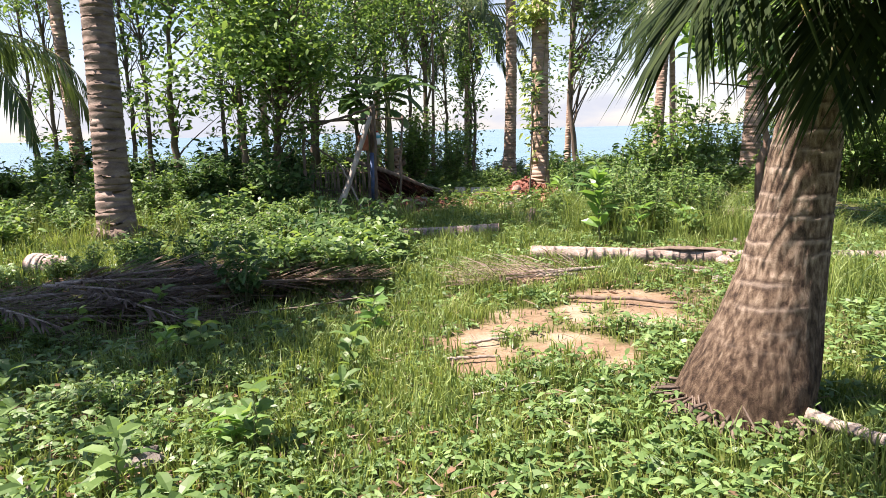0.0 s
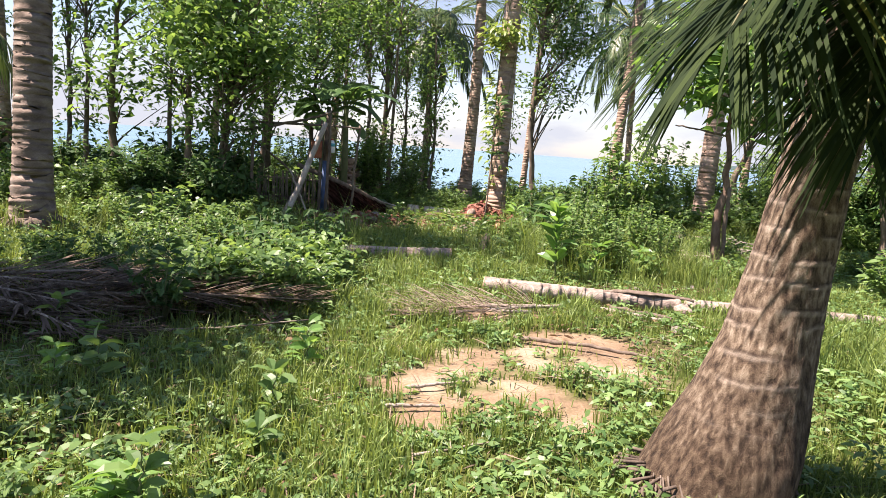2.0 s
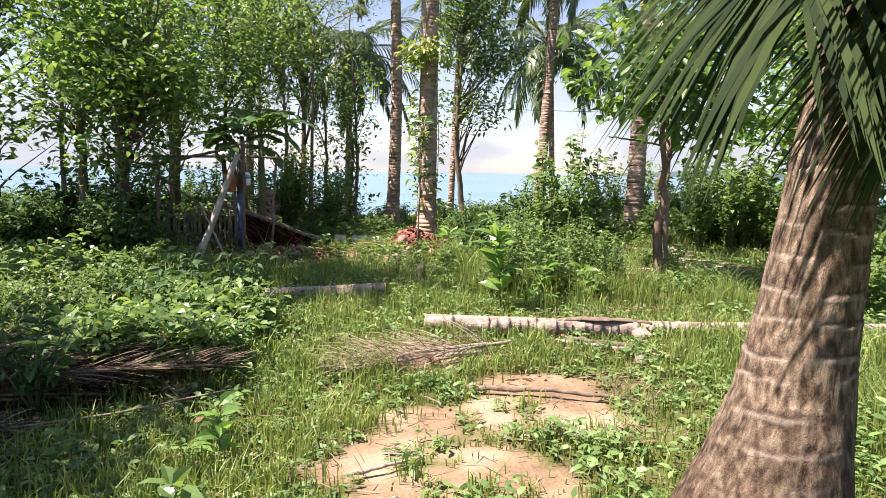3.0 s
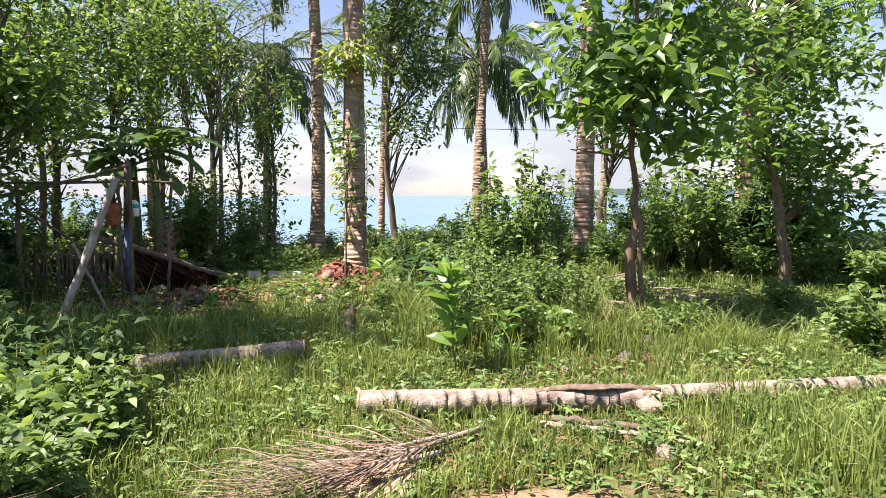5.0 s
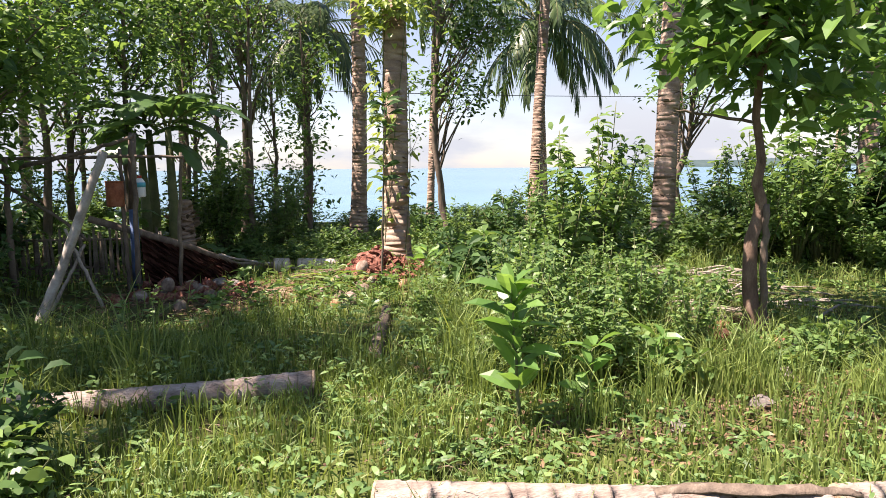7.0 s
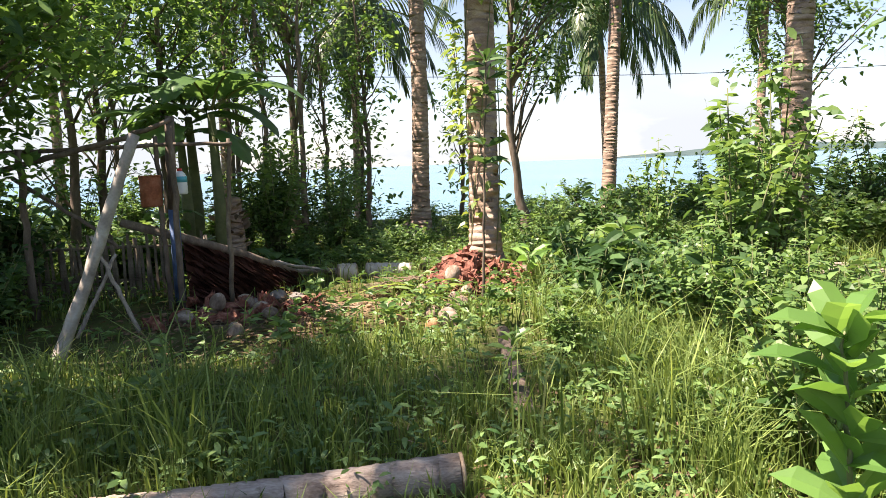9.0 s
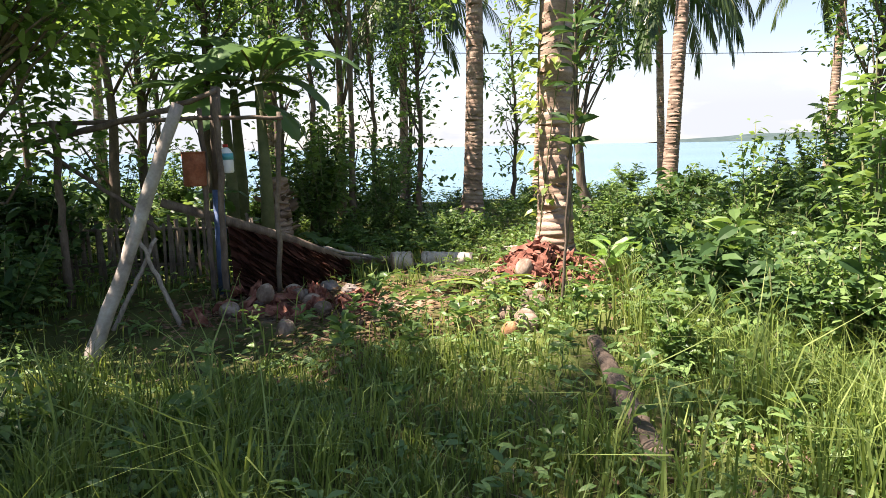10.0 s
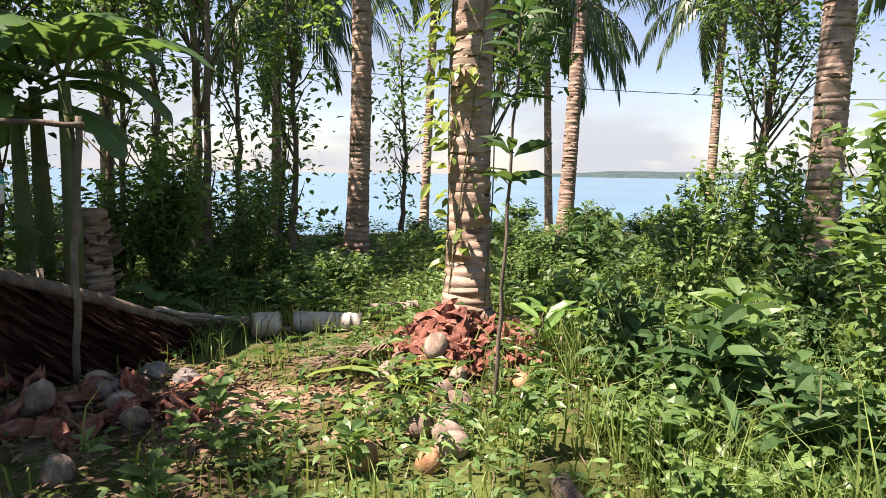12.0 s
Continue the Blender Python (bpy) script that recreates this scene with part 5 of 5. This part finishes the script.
def fallen_roof():
    """A collapsed thatch slope: courses of leaf strips over a sloping pole."""
    ob = thing("fallen_thatch_roof", -1.4, 17.4, gz(-1.4, 17.4), "collapsed red-brown thatch roof sloping down to the ground", "roof")
    tl, tr, br, bl = np.array([0.38, -0.08, 0.76]), np.array([1.55, 0.65, 0.20]), np.array([1.45, 0.35, 0.02]), np.array([0.55, -0.5, 0.02])
    base = Geo()
    n, m = 16, 9
    A, B = np.meshgrid(np.linspace(0, 1, n), np.linspace(0, 1, m), indexing="ij")
    top = tl + (tr - tl) * A[..., None]
    low = bl + (br - bl) * A[..., None]
    v = top + (low - top) * B[..., None]
    v[..., 2] += RNG.normal(size=A.shape) * 0.015
    i, j = np.meshgrid(np.arange(n - 1), np.arange(m - 1), indexing="ij")
    q = np.stack([i * m + j, (i + 1) * m + j, (i + 1) * m + j + 1, i * m + j + 1], -1).reshape(-1, 4)
    vv = v.reshape(-1, 3)
    back = vv + np.array([0.02, 0.05, -0.02])
    base.add(np.concatenate([vv, back]), [q[:, ::-1], q + len(vv)])
    part("backing", base, THATCH, ob, smooth=False)
    for c in range(7):
        k = 130
        u, w = RNG.random(k), (c + RNG.random(k) * 0.4) / 7.4
        p = (tl + (tr - tl) * u[:, None]) * (1 - w[:, None]) + (bl + (br - bl) * u[:, None]) * w[:, None]
        p += np.array([-0.01, -0.03, 0.02]) + RNG.normal(size=(k, 3)) * 0.012
        d = unit(tr - tl) + 0.35 * unit(bl - tl) + RNG.normal(size=(k, 3)) * 0.1
        part("thatch_course", leaves(Geo(), p, d, RNG.uniform(0.16, 0.3, k), 0.045, 0.1, 0.1), THATCH, ob, smooth=False, kind="stuff")
    part("ridge_pole", tube(Geo(), [tl + [-0.62, -0.15, 0.26], tl + [0, 0, 0.04], (tl + tr) / 2 + [0, 0, 0.05], tr], [0.05, 0.055, 0.05, 0.04], 9, 0.05), BARK, ob)


fallen_roof()


def bottle():
    x, y, z = -0.92, 17.12, 1.30
    ob = thing("plastic_bottle", x, y, z, "white plastic bottle with teal label tied to the post", "bottle")
    part("body", tube(Geo(), [(0, 0, 0), (0, 0, 0.015), (0, 0, 0.2), (0.0, 0, 0.235), (0, 0, 0.26)], [0.06, 0.072, 0.07, 0.05, 0.026], 14), WHITE_PLASTIC, ob)
    part("label_band", tube(Geo(), [(0, 0, 0.135), (0, 0, 0.20)], [0.0735, 0.0725], 14), TEAL_PLASTIC, ob, "teal paper band")
    part("cap", tube(Geo(), [(0, 0, 0.262), (0, 0, 0.292)], [0.03, 0.028], 12), RED_PLASTIC, ob, "red screw cap")
    can = thing("tin_can", -1.2, 16.98, 1.18, "rusty red tin hanging from the shelter post", "can")
    g = tube(Geo(), [(0, 0, 0), (0, 0, 0.02), (0, 0, 0.32), (0, 0, 0.335)], [0.1, 0.112, 0.112, 0.106], 16)
    part("body", g, RUST, can)
    part("rim", tube(Geo(), [(0, 0, 0.328), (0, 0, 0.345)], [0.117, 0.117], 16), RUST, can)
    part("wire", tube(Geo(), [(0.1, 0, 0.33), (0.06, 0.02, 0.5), (0.0, 0.03, 0.66)], 0.006, 5), CABLE, can)


bottle()


def stump():
    ob = thing("palm_stump", -0.85, 18.8, gz(-0.85, 18.8) - 0.02, "brown standing palm stump with ringed leaf bases", "stump")
    part("trunk", trunk_geo([(0, 0, 0), (0.02, 0, 0.6), (0.03, 0, 1.2)], [0.21, 0.17, 0.13], 0.06, 16, 0.1), TRUNK, ob)
    g = Geo()
    k = 60
    a, z = RNG.uniform(0, 6.28, k), RNG.uniform(0.3, 1.15, k)
    p = np.stack([0.16 * np.cos(a), 0.16 * np.sin(a), z], -1)
    leaves(g, p, np.stack([np.cos(a), np.sin(a), np.full(k, 0.6)], -1), 0.16, 0.07, 0.3, 0.1)
    part("leaf_base_fringe", g, DRY, ob, smooth=False, kind="stuff")


stump()


def banana(x, y, h, n, size, label, seed=0):
    rg = np.random.default_rng(seed + 70)
    ob = thing("banana_plant", x, y, gz(x, y) - 0.02, label, "banana plant")
    part("stem", tube(Geo(), [(0, 0, 0), (0.02, 0, h * 0.5), (0.0, 0, h)], [0.09 * size, 0.075 * size, 0.045 * size], 12, 0.03), GREEN_STEM, ob)
    for k in range(n):
        az, e = k * 2.4 + rg.uniform(-0.3, 0.3), rg.uniform(0.35, 1.25)
        L, W = size * rg.uniform(1.1, 1.55), size * rg.uniform(0.46, 0.62)
        m, c = 18, 6
        s = np.linspace(0, 1, m)
        th = e - 1.7 * s ** 1.3
        r = np.cumsum(np.cos(th)) * L / m
        z = np.cumsum(np.sin(th)) * L / m
        prof = np.clip(np.sin(np.pi * np.clip((s - 0.12) / 0.88, 0, 1)) ** 0.55, 0.0, 1) * W * 0.5
        vs = []
        for t in np.linspace(-1, 1, c + 1):
            tear = 1 - 0.18 * rg.random(m) * (abs(t) > 0.9)
            off = prof * t * tear
            vs.append(np.stack([r * math.cos(az) - off * math.sin(az), r * math.sin(az) + off * math.cos(az), z - 0.25 * np.abs(off) + 0.012 * rg.normal(size=m) * abs(t) + h], -1))
        v = np.stack(vs, 1).reshape(-1, 3)
        i, j = np.meshgrid(np.arange(m - 1), np.arange(c), indexing="ij")
        q = np.stack([i * (c + 1) + j, (i + 1) * (c + 1) + j, (i + 1) * (c + 1) + j + 1, i * (c + 1) + j + 1], -1).reshape(-1, 4)
        lf = part("leaf", Geo().add(v, [q]), BANANA, ob)
        rib = np.stack([r * math.cos(az), r * math.sin(az), z + h - 0.012], -1)
        part("midrib", tube(Geo(), rib, np.linspace(0.018, 0.004, m) * size, 6), GREEN_STEM, lf)


banana(-0.9, 18.5, 2.35, 6, 1.05, "tall banana plant with broad torn leaves behind the shelter", 1)
banana(-1.45, 18.9, 2.1, 7, 1.05, "banana plant with broad leaves beside the shelter posts", 2)
banana(-1.5, 19.5, 2.4, 8, 1.15, "banana plant with broad drooping torn leaves", 5)
banana(-0.3, 18.95, 0.25, 5, 0.42, "young banana sucker with bright upright leaves", 3)
banana(-1.55, 18.3, 0.95, 4, 0.4, "young banana sucker with bright leaves", 4)

# ---- vines, seedlings and young plants ----


def vine():
    ob = thing("climbing_vine", 2.63, 18.05, gz(2.63, 18.05), "yellow-green vine climbing up the coconut palm trunk", "vine")
    st, lf = Geo(), Geo()
    for k in range(4):
        a0 = k * 1.7
        z = np.linspace(0.1, 5.0, 40)
        a = a0 + z * 0.55
        rr = 0.225 - 0.006 * z
        tube(st, np.stack([0.01 * z + rr * np.cos(a), 0.02 * z + rr * np.sin(a), z], -1), 0.007, 5)
    n = 110
    z = np.concatenate([RNG.uniform(0.5, 4.8, n), RNG.normal(3.9, 0.16, 240), RNG.normal(2.4, 0.5, 60)])
    a = np.concatenate([RNG.uniform(0, 6.28, n), RNG.normal(4.1, 0.8, 240), RNG.normal(3.3, 0.5, 60)])
    r = np.concatenate([np.full(n, 0.22), RNG.uniform(0.2, 0.62, 240), RNG.uniform(0.2, 0.4, 60)])
    p = np.stack([0.01 * z + r * np.cos(a), 0.02 * z + r * np.sin(a), z], -1)
    leaves(lf, p, np.stack([np.cos(a), np.sin(a), np.full(len(a), -0.15)], -1) + RNG.normal(size=(len(a), 3)) * 0.4, RNG.uniform(0.1, 0.2, len(a)), 0.085, 0.2, 0.3, True)
    part("woody_base", st, GREEN_STEM, ob, kind="stuff")
    part("foliage", lf, VINE, ob, smooth=False, kind="stuff")


vine()


def seedling(x, y, h, label, leafmat, whorls, size, lean=(0.1, 0.0), per=7, name="seedling", r=0.016, aspect=0.28, upright=0.9):
    ob = thing(name, x, y, gz(x, y) - 0.02, label, "young plant")
    t = np.linspace(0, 1, 16)
    path = np.stack([lean[0] * t, lean[1] * t, h * t], -1)
    path[1:-1, :2] += RNG.normal(size=(14, 2)) * 0.006
    part("stem", tube(Geo(), path, r * (1 - 0.6 * t), 7, 0.04), BARK if h > 1.5 else GREEN_STEM, ob)
    g = Geo()
    for w in whorls:
        a = np.arange(per) * 6.283 / per + RNG.uniform(0, 6)
        b = np.tile([lean[0] * w, lean[1] * w, h * w], (per, 1)) + RNG.normal(size=(per, 3)) * 0.015
        leaves(g, b, np.stack([np.cos(a), np.sin(a), RNG.uniform(0.1, upright, per)], -1), size * RNG.uniform(0.75, 1.2, per), size * aspect, 0.15, 0.22, True)
    part("foliage", g, leafmat, ob, smooth=False, kind="stuff")


seedling(2.32, 16.05, 2.5, "tall thin sapling with whorls of long leaves before the palm", SHRUB_DARK, (0.6, 0.66, 0.8, 0.86, 0.92, 0.97, 1.0), 0.26, (0.10, -0.05), 6)
seedling(3.1, 11.72, 0.92, "bright green young plant with large upright leaves", BRIGHT, (0.3, 0.45, 0.6, 0.72, 0.84, 0.93, 1.0), 0.3, (-0.05, 0.02), 5, "young_plant", 0.014, 0.4, 1.7)
seedling(2.95, 17.0, 0.42, "young plant with few long bright leaves", BRIGHT, (0.5, 0.8, 1.0), 0.42, (0.05, 0), 3, "young_plant", 0.012, 0.26)
seedling(1.78, 16.5, 0.2, "pale green coconut sprout with splayed strap leaves", VINE, (0.5, 1.0), 0.62, (-0.1, -0.05), 5, "coconut_sprout", 0.014, 0.1, 0.35)
seedling(3.25, 15.2, 0.75, "young plant with broad dark leaves on a thin stem", SHRUB_DARK, (0.6, 0.8, 1.0), 0.3, (0.1, 0.05), 5, "young_plant", 0.011, 0.34)
seedling(3.5, 15.4, 0.9, "bushy young plant with long bright leaves", SHRUB, (0.4, 0.6, 0.75, 0.88, 1.0), 0.26, (0.05, 0), 6, "young_plant", 0.012, 0.35)
seedling(3.6, 11.9, 0.5, "bright broad-leaved weed in the grass", BRIGHT, (0.4, 0.7, 1.0), 0.22, (0.05, 0), 5, "young_plant", 0.01, 0.4)
seedling(4.3, 12.3, 0.45, "bright broad-leaved weed in the grass", BRIGHT, (0.4, 0.7, 1.0), 0.2, (0.02, 0), 5, "young_plant", 0.01, 0.4)
for k in range(26):
    x, y = RNG.uniform(-2.6, 1.0), RNG.uniform(5.0, 8.2)
    seedling(x, y, RNG.uniform(0.15, 0.38), "pale green seedling standing in the grass", BRIGHT if k % 3 == 0 else SHRUB, (0.4, 0.7, 1.0), RNG.uniform(0.1, 0.17), (0.02, 0), 5, "young_plant", 0.006, 0.45)
for k in range(24):
    x, y = RNG.uniform(-0.6, 4.2), RNG.uniform(12.6, 15.6)
    seedling(x, y, RNG.uniform(0.2, 0.5), "dark stemmed seedling in shaded grass", SHRUB, (0.4, 0.7, 0.85, 1.0), RNG.uniform(0.08, 0.15), (0.03, 0), 5, "young_plant", 0.005, 0.4)
stick([(5.86, 13.38, 0.0), (5.83, 13.4, 1.3)], 0.035, 0.032, "weathered stake tied to the young tree", BARK, "stake", "stake", 9)
stick([(5.72, 13.45, 2.05), (5.3, 13.5, 2.12), (4.95, 13.5, 2.16)], 0.016, 0.01, "bare side branch of the young tree", BARK, "branch", "branch")

t = np.linspace(0, 1, 60)
wire = np.stack([-7.1 + 35 * t, 27.1 + 9 * t, 4.2 + 0.9 * t - 1.1 * 4 * t * (1 - t) * 0.35], -1)
tagged(part("overhead_cable", tube(Geo(), wire, 0.012, 5), CABLE), "thin dark cable strung between shore palms", "cable")

# ---- grass, weeds and litter ----


def scatter(n, y0, y1, x_lo=-12.5, x_hi=14.5, seed=0):
    rg = np.random.default_rng(seed)
    y = rg.uniform(y0, y1, n)
    half = 1.6 + 0.9 * np.maximum(0, y - 2.6)
    x = 1.5 + rg.uniform(-1, 1, n) * half
    ok = (x > x_lo) & (x < x_hi)
    return x[ok], y[ok], rg


FOOT = ((3.17, 6.62, 0.36), (-4.0, 12.2, 0.33), (2.63, 18.05, 0.25))


def open_mask(x, y, rg, thin=1.0):
    keep = rg.random(len(x)) > bare(x, y) * thin
    shade = np.hypot((x + 1.8) / 1.8, (y - 8.8) / 1.2) < 1
    keep &= ~(shade & (rg.random(len(x)) < 0.85))
    cut = np.hypot((x - 6.6) / 1.5, (y - 15.4) / 2.0) < 1
    keep &= ~(cut & (rg.random(len(x)) < 0.6))
    hut = np.hypot((x + 0.6) / 1.6, (y - 16.2) / 1.5) < 1
    keep &= ~(hut & (rg.random(len(x)) < 0.8))
    by_log = ((y > 11.6) & (y < 12.55) & (x > -0.7) & (x < 1.85)) | ((np.abs(x - 2.22) < 0.16) & (y > 12.9) & (y < 15.1)) | ((y > 10.3) & (y < 10.75) & (x > 2.0) & (x < 4.3))
    keep &= ~(by_log & (rg.random(len(x)) < 0.55))
    keep &= ~((y > 17.5) & (y < 18.6) & (x > 0.5) & (x < 1.8) & (rg.random(len(x)) < 0.8))
    rib = np.abs((x - 2.1) * 0.60 - (y - 9.6) * 0.80) < 0.2
    keep &= ~(rib & (x > 1.25) & (x < 2.95) & (rg.random(len(x)) < 0.75))
    for cx, cy, r in FOOT:
        keep &= np.hypot(x - cx, y - cy) > r
    return keep


def blades(geo, x, y, L, W, rg, lean=0.6):
    n = len(x)
    a, b = rg.uniform(0, 6.28, n), rg.uniform(0, 6.28, n)
    z = ground_z(x, y) - 0.01
    p = np.stack([x, y, z], -1)
    side = np.stack([np.cos(a), np.sin(a), np.zeros(n)], -1) * W[:, None] * 0.5
    out = np.stack([np.cos(b), np.sin(b), np.zeros(n)], -1) * (rg.random(n) ** 0.7 * lean)[:, None]
    up = np.array([0, 0, 1.0])
    m1 = p + (up * 0.55 + out * 0.25) * L[:, None]
    tip = p + (up * rg.uniform(0.55, 0.95, n)[:, None] + out * 0.9) * L[:, None]
    v = np.stack([p - side, p + side, m1 - side * 0.8, m1 + side * 0.8, tip], 1)
    o = np.arange(n)[:, None] * 5
    geo.add(v.reshape(-1, 3), [o + [0, 1, 3, 2], o + [2, 3, 4]])


def build_grass():
    g = Geo()
    for n, y0, y1, s, w, seed in ((105000, 4.0, 9.0, 0.12, 0.0085, 1), (120000, 9.0, 15.0, 0.15, 0.0105, 2), (46000, 15.0, 28.0, 0.18, 0.014, 3)):
        x, y, rg = scatter(n, y0, y1, seed=seed)
        k = open_mask(x, y, rg, 0.985) & (rg.random(len(x)) < 0.35 + 0.9 * vnoise(x, y, 0.8))
        x, y = x[k], y[k]
        tall = 0.45 + 1.0 * vnoise(x + 9, y, 1.3) ** 1.5 + 0.9 * vnoise(x, y + 5, 0.4) ** 2
        blades(g, x, y, s * tall * rg.uniform(0.6, 1.5, len(x)), w * rg.uniform(0.7, 1.4, len(x)), rg)
    rg = np.random.default_rng(4)
    x, y = rg.uniform(-24, 27, 45000), rg.uniform(-10, 31, 45000)
    k = (np.abs(x - 1.5) > 1.6 + 0.9 * np.maximum(0, y - 2.6)) | (y < 4.2)
    k &= rg.random(len(x)) < 0.3 + vnoise(x, y, 1.5)
    x, y = x[k], y[k]
    blades(g, x, y, 0.22 * rg.uniform(0.6, 1.5, len(x)), np.full(len(x), 0.07), rg, 1.1)
    tagged(part("grass", g, GRASS, smooth=False), "short green grass covering the clearing", "grass", kind="stuff")
    g = Geo()
    rg = np.random.default_rng(44)
    zones = ((2.5, 4.0, 5.9, 7.2, 90, 0.18), (-2.6, 3.2, 4.4, 8.6, 300, 0.2), (-0.5, 3.0, 8.8, 13.0, 160, 0.26), (2.9, 6.5, 11.2, 16.5, 150, 0.55), (-1.2, 1.4, 11.2, 13.6, 40, 0.5), (2.7, 5.2, 12.0, 15.6, 190, 0.62), (4.5, 8.5, 6.6, 9.2, 240, 0.6), (-6.5, -1.2, 11, 14, 60, 0.5), (-1.4, -0.2, 12.9, 14.2, 14, 0.6), (3.0, 8.5, 16.5, 21.0, 90, 0.5))
    for x0, x1, y0, y1, n, L in zones:
        for k in range(n):
            cx, cy = rg.uniform(x0, x1), rg.uniform(y0, y1)
            if float(bare(cx, cy)) > 0.4 or (L > 0.3 and abs(cx - 1.3) < 0.5 and cy < 13) or math.hypot(cx - 3.17, cy - 6.62) < 0.42:
                continue
            m = rg.integers(14, 30)
            blades(g, cx + rg.normal(size=m) * 0.05, cy + rg.normal(size=m) * 0.05, L * rg.uniform(0.6, 1.2, m), np.full(m, 0.009), rg, 0.75)
    for cx, cy, L, m in ((0.15, 13.5, 0.85, 26), (-0.15, 13.3, 0.75, 22), (0.35, 12.85, 0.8, 28), (0.1, 12.95, 0.7, 22), (-0.5, 13.2, 0.8, 24), (1.95, 13.1, 0.75, 18), (2.15, 12.7, 0.65, 16), (2.75, 12.5, 0.8, 20), (3.3, 12.6, 0.9, 22), (3.7, 12.9, 0.95, 22), (2.9, 13.6, 0.8, 20), (3.2, 14.2, 0.9, 24), (-0.9, 12.9, 0.8, 24)):
        blades(g, cx + rg.normal(size=m) * 0.07, cy + rg.normal(size=m) * 0.07, L * rg.uniform(0.6, 1.2, m), np.full(m, 0.013), rg, 1.15)
    tagged(part("tall_grass", g, GRASS, smooth=False), "tall arching grass tufts among the weeds", "grass", kind="stuff")


build_grass()


def build_weeds():
    g = Geo()
    for n, y0, y1, s, seed in ((7000, 4.0, 9.0, 0.058, 11), (7500, 9.0, 15.5, 0.062, 12), (12000, 15.5, 29.0, 0.095, 13)):
        x, y, rg = scatter(n, y0, y1, seed=seed)
        k = open_mask(x, y, rg, 1.0) & (rg.random(len(x)) < 0.25 + 1.0 * vnoise(x - 4, y + 3, 1.1))
        x, y = x[k], y[k]
        m = 7
        hgt = (0.04 + 0.24 * vnoise(x, y, 1.7) ** 1.6) * rg.uniform(0.5, 1.4, len(x)) * (s / 0.05)
        hgt = hgt * (1 - 0.75 * np.exp(-((x - 1.35) / 0.75) ** 2) * (y < 12.3))
        p = np.repeat(np.stack([x, y, ground_z(x, y)], -1), m, axis=0)
        p[:, 2] += np.repeat(hgt, m) * rg.uniform(0.3, 1.0, len(p)) + 0.01
        p[:, :2] += rg.normal(size=(len(p), 2)) * s * 0.5
        a = rg.uniform(0, 6.28, len(p))
        d = np.stack([np.cos(a), np.sin(a), rg.uniform(-0.1, 0.7, len(p))], -1)
        L = s * rg.uniform(0.6, 1.5, len(p))
        leaves(g, p, d, L * 1.15, L * 0.36, 0.15, 0.25, kite=y0 > 9)
    tagged(part("ground_weeds", g, WEED, smooth=False), "low creeping broad-leaved weeds among the grass", "weeds", kind="stuff")
    g = Geo()
    rg = np.random.default_rng(31)
    for cx, cy, rx, ry, n in ((-1.8, 8.9, 1.8, 1.2, 2600), (0.0, 16.5, 1.6, 1.0, 2600), (2.4, 17.0, 1.6, 1.1, 1500), (0.5, 15.2, 0.5, 0.8, 500), (0.1, 5.7, 0.6, 0.6, 260), (1.6, 5.2, 0.8, 0.9, 110), (6.4, 15.4, 1.4, 1.6, 900), (3.0, 9.8, 1.2, 0.7, 400), (4.2, 11.6, 1.6, 0.6, 900), (3.0, 12.6, 1.0, 0.8, 500), (5.6, 11.4, 1.0, 0.7, 700), (6.0, 12.3, 1.6, 0.6, 700), (-1.0, 6.2, 1.6, 1.0, 500), (1.2, 6.0, 0.5, 1.0, 120), (4.0, 17.2, 1.2, 0.8, 900), (5.8, 13.3, 0.9, 0.6, 500)):
        u = rg.normal(size=(n, 2)) * 0.55
        x, y = cx + rx * u[:, 0], cy + ry * u[:, 1]
        p = np.stack([x, y, ground_z(x, y) + rg.uniform(0.01, 0.06, n)], -1)
        a = rg.uniform(0, 6.28, n)
        leaves(g, p, np.stack([np.cos(a), np.sin(a), rg.uniform(-0.15, 0.3, n)], -1), rg.uniform(0.035, 0.11, n), rg.uniform(0.012, 0.036, n), 0.3, 0.1)
    tagged(part("leaf_litter", g, LITTER, smooth=False), "dry brown fallen leaves and husk scraps", "leaf litter", kind="stuff")


build_weeds()


def build_straw():
    g = Geo()
    x, y, rg = scatter(16000, 4.0, 15.5, seed=61)
    k = rg.random(len(x)) < 0.2 + 0.9 * vnoise(x + 3, y - 8, 0.7) ** 2
    x, y = x[k], y[k]
    a = rg.uniform(0, 6.28, len(x))
    p = np.stack([x, y, ground_z(x, y) + rg.uniform(0.02, 0.07, len(x))], -1)
    leaves(g, p, np.stack([np.cos(a), np.sin(a), rg.uniform(-0.1, 0.25, len(x))], -1), rg.uniform(0.08, 0.22, len(x)), 0.007, 0.2, 0.1)
    tagged(part("dry_straw", g, DRY, smooth=False), "thin dry grass stalks lying in the lawn", "straw", kind="stuff")


build_straw()
